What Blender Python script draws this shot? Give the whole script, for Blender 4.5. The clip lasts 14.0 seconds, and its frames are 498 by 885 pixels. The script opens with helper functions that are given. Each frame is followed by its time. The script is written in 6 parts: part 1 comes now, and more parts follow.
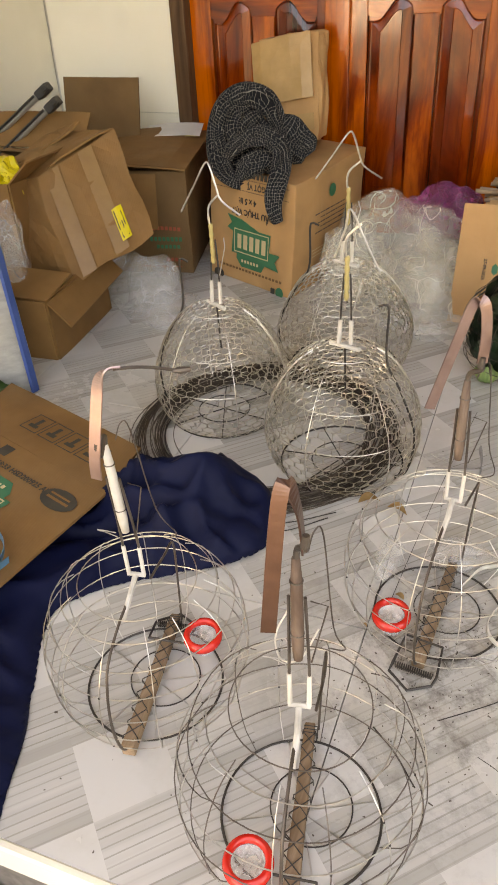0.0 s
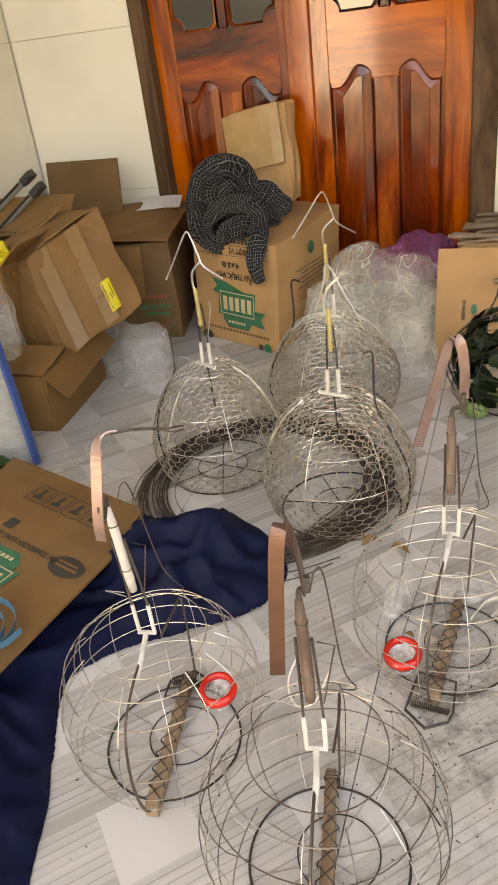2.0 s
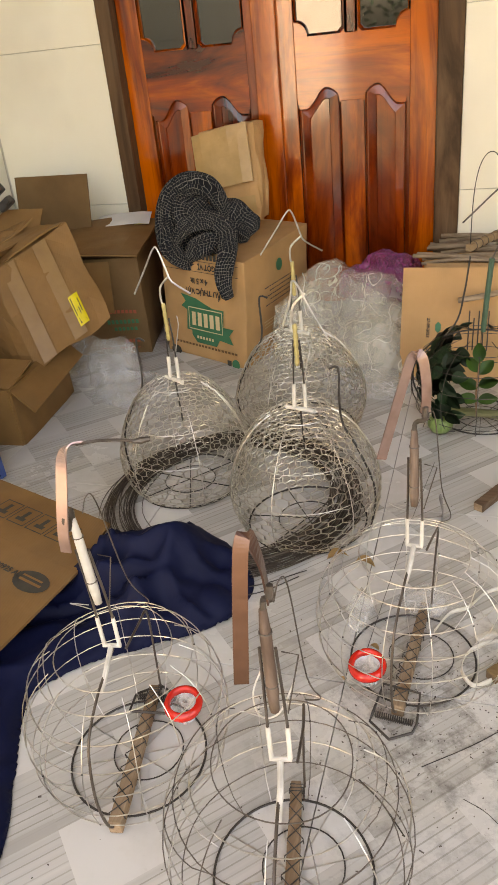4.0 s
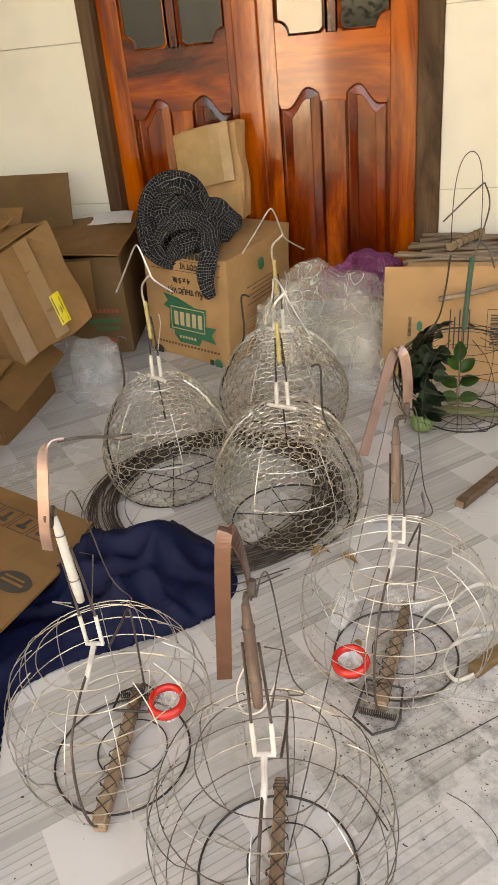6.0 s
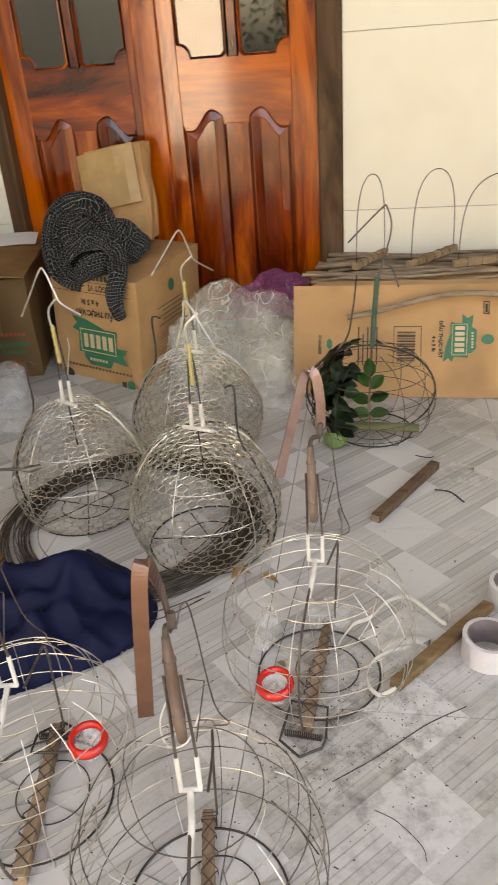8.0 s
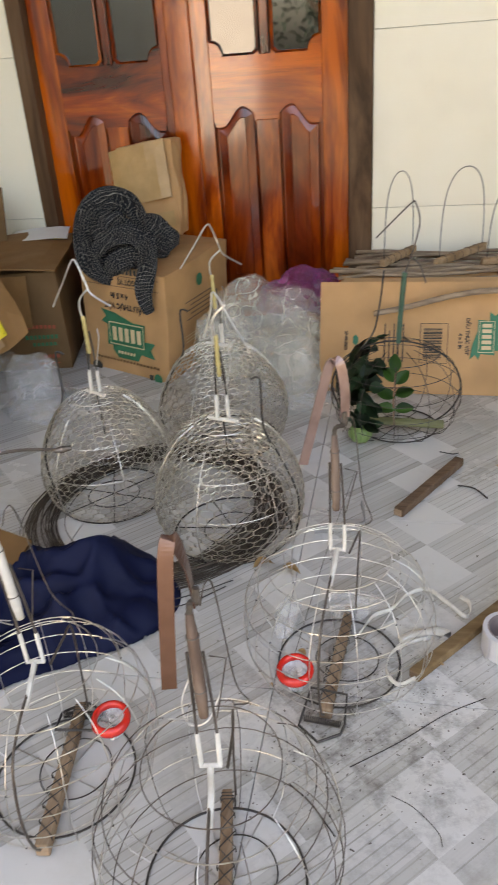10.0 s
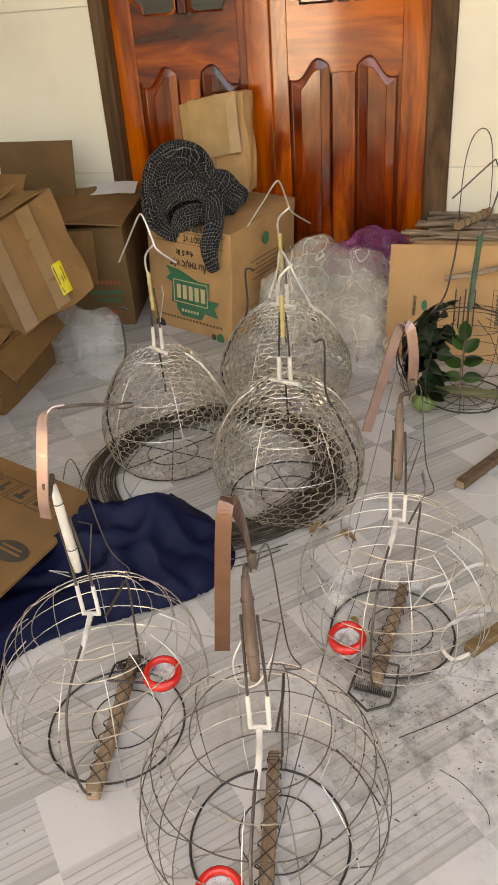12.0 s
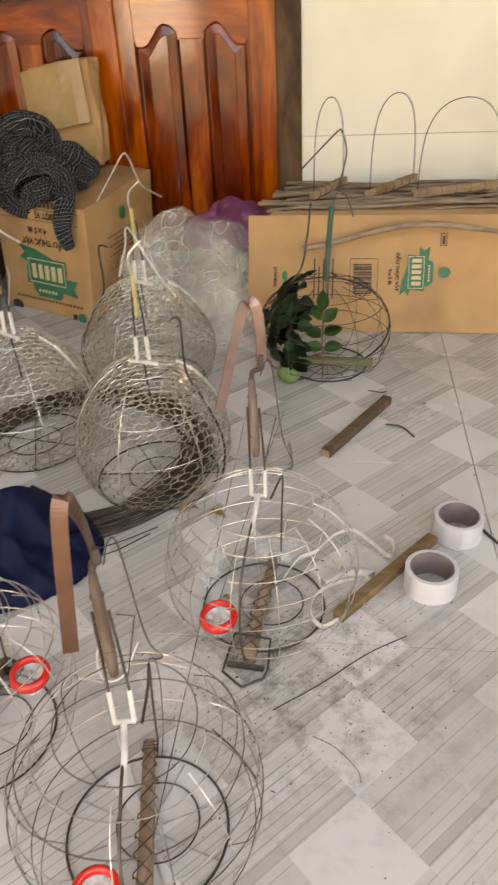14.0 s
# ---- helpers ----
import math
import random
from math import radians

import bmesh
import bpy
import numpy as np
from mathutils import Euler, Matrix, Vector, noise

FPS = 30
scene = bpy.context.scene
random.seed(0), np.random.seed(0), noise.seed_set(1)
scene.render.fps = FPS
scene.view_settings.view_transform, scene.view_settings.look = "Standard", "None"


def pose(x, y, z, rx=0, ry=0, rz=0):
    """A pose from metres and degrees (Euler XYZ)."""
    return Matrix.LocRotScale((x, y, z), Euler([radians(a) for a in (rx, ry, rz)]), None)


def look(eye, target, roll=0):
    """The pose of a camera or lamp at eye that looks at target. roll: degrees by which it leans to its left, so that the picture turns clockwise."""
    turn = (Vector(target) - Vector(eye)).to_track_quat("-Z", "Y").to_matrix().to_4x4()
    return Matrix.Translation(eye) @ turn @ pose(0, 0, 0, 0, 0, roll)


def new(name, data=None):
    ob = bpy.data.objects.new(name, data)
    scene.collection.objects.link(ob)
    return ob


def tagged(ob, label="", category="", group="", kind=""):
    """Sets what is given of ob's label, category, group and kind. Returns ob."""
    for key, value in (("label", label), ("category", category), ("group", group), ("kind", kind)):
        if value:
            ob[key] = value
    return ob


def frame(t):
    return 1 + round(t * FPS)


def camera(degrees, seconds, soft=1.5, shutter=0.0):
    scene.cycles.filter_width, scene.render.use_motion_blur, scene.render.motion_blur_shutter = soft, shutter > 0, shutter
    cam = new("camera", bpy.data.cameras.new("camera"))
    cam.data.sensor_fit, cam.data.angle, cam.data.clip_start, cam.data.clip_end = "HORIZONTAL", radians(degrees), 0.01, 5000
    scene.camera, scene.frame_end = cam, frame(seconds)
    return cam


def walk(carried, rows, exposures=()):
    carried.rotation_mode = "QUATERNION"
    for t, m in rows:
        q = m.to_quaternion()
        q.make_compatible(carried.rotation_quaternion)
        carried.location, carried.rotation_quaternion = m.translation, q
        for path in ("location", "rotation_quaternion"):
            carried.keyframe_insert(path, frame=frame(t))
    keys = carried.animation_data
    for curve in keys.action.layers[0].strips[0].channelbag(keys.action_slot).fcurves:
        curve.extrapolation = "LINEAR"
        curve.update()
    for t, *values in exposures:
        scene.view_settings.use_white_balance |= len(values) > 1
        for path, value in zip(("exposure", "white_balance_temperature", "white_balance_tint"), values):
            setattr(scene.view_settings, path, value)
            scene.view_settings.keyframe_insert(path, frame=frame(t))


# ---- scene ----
cam = camera(37.3, 14.0, soft=1.5, shutter=0.4)
PATH = [
    (0, (0.15, -0.8, 0.908), (-0.486, 0.729, -0.213), -3.2),
    (0.5, (0.162, -0.814, 0.921), (-0.483, 0.746, -0.151), -4.7),
    (1, (0.165, -0.813, 0.916), (-0.51, 0.763, -0.115), -6.7),
    (1.5, (0.166, -0.823, 0.912), (-0.516, 0.762, -0.1), -7.7),
    (2, (0.17, -0.826, 0.919), (-0.49, 0.782, -0.072), -7.8),
    (2.5, (0.178, -0.827, 0.919), (-0.461, 0.799, -0.055), -7.5),
    (3, (0.174, -0.835, 0.919), (-0.446, 0.811, -0.032), -7.1),
    (5.5, (0.183, -0.833, 0.912), (-0.365, 0.829, -0.055), -5.4),
    (6, (0.179, -0.837, 0.912), (-0.362, 0.831, -0.049), -5.8),
    (6.5, (0.179, -0.835, 0.909), (-0.343, 0.832, -0.065), -5.8),
    (7, (0.181, -0.832, 0.912), (-0.323, 0.84, -0.063), -5.5),
    (7.5, (0.174, -0.823, 0.913), (-0.286, 0.873, -0.042), -5.1),
    (7.7, (0.175, -0.821, 0.914), (-0.227, 0.896, -0.031), -4.6),
    (8.2, (0.182, -0.826, 0.914), (-0.1, 0.917, -0.018), -4.4),
    (8.7, (0.192, -0.831, 0.912), (-0.035, 0.925, -0.008), -4.3),
    (9.3, (0.202, -0.836, 0.91), (-0.035, 0.922, -0.004), -4.3),
    (9.8, (0.201, -0.838, 0.909), (-0.124, 0.907, -0.013), -4.4),
    (10, (0.181, -0.846, 0.907), (-0.207, 0.88, -0.026), -4.3),
    (10.5, (0.174, -0.847, 0.903), (-0.318, 0.839, -0.054), -4.4),
    (11, (0.177, -0.847, 0.902), (-0.347, 0.819, -0.073), -4.6),
    (11.5, (0.175, -0.847, 0.904), (-0.356, 0.811, -0.081), -4.8),
    (12, (0.172, -0.833, 0.9), (-0.361, 0.808, -0.111), -4.4),
    (12.5, (0.161, -0.828, 0.894), (-0.386, 0.765, -0.184), -4.2),
    (13, (0.157, -0.831, 0.89), (-0.392, 0.721, -0.246), -4.2),
    (13.5, (0.189, -0.817, 0.891), (-0.198, 0.781, -0.248), -3.7),
    (14, (0.212, -0.802, 0.898), (-0.02, 0.859, -0.192), -3.1),
]
walk(cam, [(t, look(eye, target, roll)) for t, eye, target, roll in PATH],
     exposures=[(0.0, 3.35, 12400, 20), (3.0, 3.3, 12400, 20), (7.5, 3.25, 11500, 19), (9.8, 3.1, 9200, 17), (10.1, 3.1, 9200, 17), (10.6, 3.15, 10900, 18), (11.0, 3.15, 11700, 19), (13.0, 3.2, 12000, 20), (14.0, 3.2, 11600, 19)])

# ---- light: the sky and the sunlit yard, coming in under the porch roof from the open front ----
world = bpy.data.worlds.new("sky")
scene.world = world
world.use_nodes = True
wn = world.node_tree
sky = wn.nodes.new("ShaderNodeTexSky")
sky.sky_type = "NISHITA"
sky.sun_disc = False
sky.sun_elevation = radians(53)
sky.sun_rotation = radians(330)
sky.air_density, sky.dust_density = 1.0, 4.0
wn.links.new(sky.outputs[0], wn.nodes["Background"].inputs[0])
wn.nodes["Background"].inputs[1].default_value = 0.15
sun_data = bpy.data.lights.new("sun", "SUN")
sun_data.energy, sun_data.angle, sun_data.color = 4.0, radians(0.6), (1.0, 0.95, 0.88)
sun = new("sun", sun_data)
sun.matrix_world = look((-2.0, 3.4, 5.0), (0, 0, 0))

# ---- materials ----
def ramp_between(nt, fac, c1, c2, lo=0.3, hi=0.7):
    r = nt.nodes.new("ShaderNodeValToRGB")
    r.color_ramp.elements[0].position, r.color_ramp.elements[1].position = lo, hi
    r.color_ramp.elements[0].color, r.color_ramp.elements[1].color = (*c1, 1), (*c2, 1)
    nt.links.new(fac, r.inputs[0])
    return r.outputs[0]


def noise_tex(nt, scale, detail=4.0, stretch=(1, 1, 1), rough=0.55, space="Object", distort=0.0):
    tc = nt.nodes.new("ShaderNodeTexCoord")
    mp = nt.nodes.new("ShaderNodeMapping")
    mp.inputs["Scale"].default_value = stretch
    n = nt.nodes.new("ShaderNodeTexNoise")
    n.inputs["Scale"].default_value, n.inputs["Detail"].default_value = scale, detail
    n.inputs["Roughness"].default_value = rough
    n.inputs["Distortion"].default_value = distort
    if space == "World":
        g = nt.nodes.new("ShaderNodeNewGeometry")
        nt.links.new(g.outputs["Position"], mp.inputs[0])
    else:
        nt.links.new(tc.outputs["Object"], mp.inputs[0])
    nt.links.new(mp.outputs[0], n.inputs[0])
    return n.outputs[0]


def mixed(nt, fac, a, b, kind="MIX"):
    m = nt.nodes.new("ShaderNodeMix")
    m.data_type, m.blend_type = "RGBA", kind
    for sock, v in ((m.inputs[0], fac), (m.inputs[6], a), (m.inputs[7], b)):
        if isinstance(v, (int, float)):
            sock.default_value = v
        elif isinstance(v, tuple):
            sock.default_value = (*v, 1)
        else:
            nt.links.new(v, sock)
    return m.outputs[2]


def calc(nt, op, a, b=0.0, c=None):
    m = nt.nodes.new("ShaderNodeMath")
    m.operation = op
    for sock, v in zip(m.inputs, (a, b, c)):
        if v is None:
            continue
        if isinstance(v, (int, float)):
            sock.default_value = v
        else:
            nt.links.new(v, sock)
    return m.outputs[0]


def mat(name, c1, c2=None, scale=20.0, rough=0.6, bump=0.0, metal=0.0, stretch=(1, 1, 1), fine=6.0,
        dirt=None, dirt_scale=5.0, vary=0.0, coat=0.0, rough2=None, space="Object"):
    """A surface with grain at one scale, stains at another, and a fine relief."""
    m = bpy.data.materials.new(name)
    m.use_nodes = True
    nt = m.node_tree
    b = nt.nodes["Principled BSDF"]
    n1 = noise_tex(nt, scale, 5, stretch, space=space)
    col = ramp_between(nt, n1, c1, c2 or tuple(v * 0.8 for v in c1))
    if dirt:
        n2 = noise_tex(nt, dirt_scale, 3, space=space)
        r = ramp_between(nt, n2, (0, 0, 0), (1, 1, 1), 0.5, 0.75)
        col = mixed(nt, calc(nt, "MULTIPLY", r, 0.6), col, dirt)
    if vary:
        info = nt.nodes.new("ShaderNodeObjectInfo")
        v = calc(nt, "MULTIPLY_ADD", info.outputs["Random"], vary, 1 - vary / 2)
        h = nt.nodes.new("ShaderNodeHueSaturation")
        nt.links.new(v, h.inputs["Value"])
        nt.links.new(col, h.inputs["Color"])
        col = h.outputs[0]
    nt.links.new(col, b.inputs["Base Color"])
    b.inputs["Metallic"].default_value = metal
    b.inputs["Coat Weight"].default_value = coat
    b.inputs["Coat Roughness"].default_value = 0.12
    r2 = rough if rough2 is None else rough2
    rr = nt.nodes.new("ShaderNodeMapRange")
    rr.inputs[3].default_value, rr.inputs[4].default_value = min(rough, r2) * 0.85, max(rough, r2) * 1.15
    nt.links.new(n1, rr.inputs[0])
    nt.links.new(rr.outputs[0], b.inputs["Roughness"])
    if bump:
        bp = nt.nodes.new("ShaderNodeBump")
        bp.inputs["Strength"].default_value, bp.inputs["Distance"].default_value = bump, 0.002
        nt.links.new(noise_tex(nt, scale * fine, 3, stretch, space=space), bp.inputs["Height"])
        nt.links.new(bp.outputs[0], b.inputs["Normal"])
    return m


def cardboard(name, c1, c2, dirt=(0.2, 0.12, 0.06)):
    """Brown corrugated board: fibre grain, faint flutes that show as fine stripes, and stains."""
    m = mat(name, c1, c2, 9, 0.72, 0.0, dirt=dirt, dirt_scale=3.5, vary=0.12)
    nt = m.node_tree
    b = nt.nodes["Principled BSDF"]
    b.inputs["Specular IOR Level"].default_value = 0.25
    tc = nt.nodes.new("ShaderNodeTexCoord")
    w = nt.nodes.new("ShaderNodeTexWave")
    w.inputs["Scale"].default_value, w.inputs["Distortion"].default_value = 55, 0.4
    nt.links.new(tc.outputs["Object"], w.inputs[0])
    n = noise_tex(nt, 6, 4)
    bp = nt.nodes.new("ShaderNodeBump")
    bp.inputs["Strength"].default_value, bp.inputs["Distance"].default_value = 0.4, 0.0003
    nt.links.new(w.outputs["Fac"], bp.inputs["Height"])
    bp2 = nt.nodes.new("ShaderNodeBump")
    bp2.inputs["Strength"].default_value, bp2.inputs["Distance"].default_value = 0.5, 0.012
    nt.links.new(n, bp2.inputs["Height"])
    nt.links.new(bp.outputs[0], bp2.inputs["Normal"])
    nt.links.new(bp2.outputs[0], b.inputs["Normal"])
    return m


def clear_film(name, tint, opacity, rough=0.06, scale=11.0):
    """Thin plastic film: see-through, crossed by a net of sharp creases that stand out milky."""
    m = bpy.data.materials.new(name)
    m.use_nodes = True
    nt = m.node_tree
    b = nt.nodes["Principled BSDF"]
    b.inputs["Base Color"].default_value = (*tint, 1)
    b.inputs["Roughness"].default_value = rough
    b.inputs["IOR"].default_value = 1.6
    tc = nt.nodes.new("ShaderNodeTexCoord")
    bend = nt.nodes.new("ShaderNodeTexNoise")
    bend.inputs["Scale"].default_value = scale * 0.7
    nt.links.new(tc.outputs["Object"], bend.inputs[0])
    where = mixed(nt, 0.3, tc.outputs["Object"], bend.outputs["Color"])
    v = nt.nodes.new("ShaderNodeTexVoronoi")
    v.feature = "DISTANCE_TO_EDGE"
    v.inputs["Scale"].default_value = scale
    nt.links.new(where, v.inputs["Vector"])
    lines = calc(nt, "MULTIPLY", calc(nt, "LESS_THAN", v.outputs["Distance"], 0.008), 1.4)
    patch = ramp_between(nt, noise_tex(nt, scale * 0.8, 3), (0, 0, 0), (1, 1, 1), 0.4, 0.65)
    alpha = calc(nt, "MULTIPLY_ADD", lines, opacity * 0.8, calc(nt, "MULTIPLY_ADD", patch, opacity * 1.1, opacity * 0.55))
    nt.links.new(calc(nt, "MINIMUM", alpha, 1.0), b.inputs["Alpha"])
    return m


def wood(name, dark, mid, light, scale=1.0, rough=0.25, coat=0.5, axis=2, space="World"):
    """Varnished wood: long grain along one axis, broad flame figure, fine pores."""
    m = bpy.data.materials.new(name)
    m.use_nodes = True
    nt = m.node_tree
    b = nt.nodes["Principled BSDF"]
    st = [6.5, 6.5, 6.5]
    st[axis] = 1.5
    st = tuple(s * scale for s in st)
    flame = noise_tex(nt, 1.0, 5, st, 0.6, distort=1.4, space=space)
    st2 = [70.0, 70.0, 70.0]
    st2[axis] = 2.5
    pore = noise_tex(nt, 1.0, 4, tuple(s * scale for s in st2), 0.6, space=space)
    r = nt.nodes.new("ShaderNodeValToRGB")
    e = r.color_ramp.elements
    e[0].position, e[0].color = 0.33, (*dark, 1)
    e[1].position, e[1].color = 0.7, (*light, 1)
    k = e.new(0.5)
    k.color = (*mid, 1)
    info = nt.nodes.new("ShaderNodeObjectInfo")
    f = calc(nt, "ADD", flame, calc(nt, "MULTIPLY_ADD", info.outputs["Random"], 0.16, -0.08))
    nt.links.new(f, r.inputs[0])
    col = mixed(nt, calc(nt, "MULTIPLY", ramp_between(nt, pore, (0, 0, 0), (1, 1, 1), 0.5, 0.7), 0.45), r.outputs[0], dark)
    nt.links.new(col, b.inputs["Base Color"])
    rr = nt.nodes.new("ShaderNodeMapRange")
    rr.inputs[3].default_value, rr.inputs[4].default_value = rough * 0.8, rough * 1.4
    nt.links.new(noise_tex(nt, 5, 3), rr.inputs[0])
    nt.links.new(rr.outputs[0], b.inputs["Roughness"])
    b.inputs["Coat Weight"].default_value, b.inputs["Coat Roughness"].default_value = coat, 0.09
    b.inputs["Coat IOR"].default_value = 1.55
    b.inputs["Specular IOR Level"].default_value = 0.12
    bp = nt.nodes.new("ShaderNodeBump")
    bp.inputs["Strength"].default_value, bp.inputs["Distance"].default_value = 0.25, 0.001
    nt.links.new(pore, bp.inputs["Height"])
    nt.links.new(bp.outputs[0], b.inputs["Normal"])
    return m


TILE = 0.5


def tile_material():
    """Glazed floor tile printed with a slanting weave: pale squares and grey stripes, three squares to a tile."""
    m = bpy.data.materials.new("glazed_tile")
    m.use_nodes = True
    nt = m.node_tree
    b = nt.nodes["Principled BSDF"]
    g = nt.nodes.new("ShaderNodeNewGeometry")
    s = nt.nodes.new("ShaderNodeSeparateXYZ")
    nt.links.new(g.outputs["Position"], s.inputs[0])
    k = 3.0 / TILE
    u = calc(nt, "MULTIPLY", calc(nt, "ADD", s.outputs[0], s.outputs[1]), k)
    v = calc(nt, "MULTIPLY", calc(nt, "SUBTRACT", s.outputs[0], s.outputs[1]), k)
    cu, cv = calc(nt, "FLOOR", u), calc(nt, "FLOOR", v)
    pale = calc(nt, "GREATER_THAN", calc(nt, "FLOORED_MODULO", calc(nt, "ADD", cu, cv), 3.0), 1.5)
    # stripes run along u: fine lines of uneven weight across v
    cb = nt.nodes.new("ShaderNodeCombineXYZ")
    nt.links.new(calc(nt, "MULTIPLY", u, 0.05), cb.inputs[0])
    nt.links.new(calc(nt, "MULTIPLY", v, 9.0), cb.inputs[1])
    nt.links.new(cu, cb.inputs[2])
    line = nt.nodes.new("ShaderNodeTexNoise")
    line.inputs["Scale"].default_value, line.inputs["Detail"].default_value = 1.0, 3.0
    nt.links.new(cb.outputs[0], line.inputs[0])
    cb2 = nt.nodes.new("ShaderNodeCombineXYZ")
    nt.links.new(calc(nt, "MULTIPLY", u, 0.35), cb2.inputs[0])
    nt.links.new(calc(nt, "MULTIPLY", v, 1.6), cb2.inputs[1])
    band = nt.nodes.new("ShaderNodeTexNoise")
    band.inputs["Scale"].default_value, band.inputs["Detail"].default_value = 1.0, 2.0
    nt.links.new(cb2.outputs[0], band.inputs[0])
    # eight thin printed lines to a square, each of its own strength
    v8 = calc(nt, "MULTIPLY_ADD", v, 9.0, calc(nt, "MULTIPLY", band.outputs[0], 0.5))
    thin = calc(nt, "LESS_THAN", calc(nt, "FRACT", v8), 0.16)
    own = nt.nodes.new("ShaderNodeTexWhiteNoise")
    cb4 = nt.nodes.new("ShaderNodeCombineXYZ")
    nt.links.new(calc(nt, "FLOOR", v8), cb4.inputs[0])
    nt.links.new(calc(nt, "FLOOR", calc(nt, "MULTIPLY", u, 0.5)), cb4.inputs[1])
    nt.links.new(cb4.outputs[0], own.inputs[0])
    ink = calc(nt, "MULTIPLY", thin, calc(nt, "MULTIPLY_ADD", own.outputs[0], 0.75, 0.05))
    ground_tone = ramp_between(nt, line.outputs[0], (0.5, 0.492, 0.475), (0.62, 0.612, 0.596), 0.35, 0.6)
    ground_tone = mixed(nt, 0.4, ground_tone, ramp_between(nt, band.outputs[0], (0.4, 0.39, 0.374), (0.63, 0.62, 0.602), 0.35, 0.65))
    # a broad grey band closes each striped square on one side
    broad = calc(nt, "GREATER_THAN", calc(nt, "FRACT", v), calc(nt, "MULTIPLY_ADD", line.outputs[0], 0.12, 0.78))
    ground_tone = mixed(nt, calc(nt, "MULTIPLY", broad, 0.55), ground_tone, (0.36, 0.35, 0.332))
    stripe = mixed(nt, ink, ground_tone, (0.25, 0.242, 0.228))
    cell = nt.nodes.new("ShaderNodeTexWhiteNoise")
    cb3 = nt.nodes.new("ShaderNodeCombineXYZ")
    nt.links.new(cu, cb3.inputs[0])
    nt.links.new(cv, cb3.inputs[1])
    nt.links.new(cb3.outputs[0], cell.inputs[0])
    hv = nt.nodes.new("ShaderNodeHueSaturation")
    nt.links.new(calc(nt, "MULTIPLY_ADD", cell.outputs[0], 0.12, 0.92), hv.inputs["Value"])
    nt.links.new(mixed(nt, pale, stripe, (0.69, 0.682, 0.664)), hv.inputs["Color"])
    # trodden dust and scuffs
    dust = ramp_between(nt, noise_tex(nt, 3.2, 6, space="World", rough=0.65), (0, 0, 0), (1, 1, 1), 0.5, 0.72)
    speck = ramp_between(nt, noise_tex(nt, 95, 4, space="World", rough=0.7), (0, 0, 0), (1, 1, 1), 0.62, 0.7)
    col = mixed(nt, calc(nt, "MULTIPLY_ADD", dust, 0.35, 0.24), hv.outputs[0], (0.36, 0.32, 0.235))
    col = mixed(nt, calc(nt, "MULTIPLY", calc(nt, "MULTIPLY", speck, dust), 0.55), col, (0.2, 0.17, 0.14))
    # the swept-up dirt of the work, between the round traps
    away = nt.nodes.new("ShaderNodeVectorMath")
    away.operation = "DISTANCE"
    nt.links.new(g.outputs["Position"], away.inputs[0])
    away.inputs[1].default_value = (0.15, -0.04, 0.0)
    near = nt.nodes.new("ShaderNodeMapRange")
    near.inputs[1].default_value, near.inputs[2].default_value = 0.36, 0.03
    nt.links.new(away.outputs["Value"], near.inputs[0])
    grit = ramp_between(nt, noise_tex(nt, 22, 6, space="World", rough=0.75), (0, 0, 0), (1, 1, 1), 0.47, 0.68)
    col = mixed(nt, calc(nt, "MULTIPLY", calc(nt, "MULTIPLY", grit, near.outputs[0]), 0.9), col, (0.11, 0.095, 0.08))
    nt.links.new(col, b.inputs["Base Color"])
    rr = nt.nodes.new("ShaderNodeMapRange")
    rr.inputs[3].default_value, rr.inputs[4].default_value = 0.2, 0.42
    nt.links.new(dust, rr.inputs[0])
    nt.links.new(rr.outputs[0], b.inputs["Roughness"])
    return m


M_TILE = tile_material()
M_GROUT = mat("grout", (0.1, 0.09, 0.08), (0.17, 0.155, 0.14), 60, 0.9)
M_WALLTILE = mat("cream_wall_tile", (0.83, 0.77, 0.62), (0.86, 0.81, 0.68), 3, 0.25, 0.03, dirt=(0.62, 0.57, 0.47), dirt_scale=2, vary=0.03, space="World")
M_WALLJOINT = mat("wall_joint", (0.5, 0.47, 0.4), (0.58, 0.54, 0.46), 40, 0.9)
M_PLASTER = mat("grey_cement_render", (0.132, 0.126, 0.12), (0.18, 0.174, 0.162), 6, 0.85, 0.1)
M_LIME = mat("white_limewash", (0.8, 0.79, 0.76), (0.72, 0.71, 0.68), 4, 0.85, 0.2, dirt=(0.6, 0.58, 0.52), dirt_scale=1.5)
M_EARTH = mat("dark_yard_earth", (0.075, 0.07, 0.045), (0.13, 0.115, 0.08), 3, 0.9, 0.4, dirt=(0.05, 0.06, 0.025), dirt_scale=0.6)
M_STILE = wood("red_varnished_wood", (0.0364, 0.00312, 0.00104), (0.2288, 0.02704, 0.00208), (0.5824, 0.1092, 0.00624), 1.0, 0.2, 1.0)
M_RAIL = wood("red_varnished_wood_rail", (0.052, 0.00416, 0.00104), (0.2912, 0.03432, 0.00208), (0.624, 0.1144, 0.0052), 1.0, 0.2, 1.0, axis=0)
M_PANEL = wood("dark_red_panel_wood", (0.02925, 0.002925, 0.000975), (0.156, 0.01657, 0.00195), (0.3705, 0.05363, 0.0039), 1.0, 0.2, 1.0)
M_FRAME = wood("brown_frame_wood", (0.048, 0.024, 0.012), (0.112, 0.06, 0.032), (0.176, 0.104, 0.06), 1.0, 0.45, 0.1)
M_CARD = cardboard("brown_cardboard", (0.2587, 0.131, 0.04836), (0.2045, 0.1014, 0.03666))
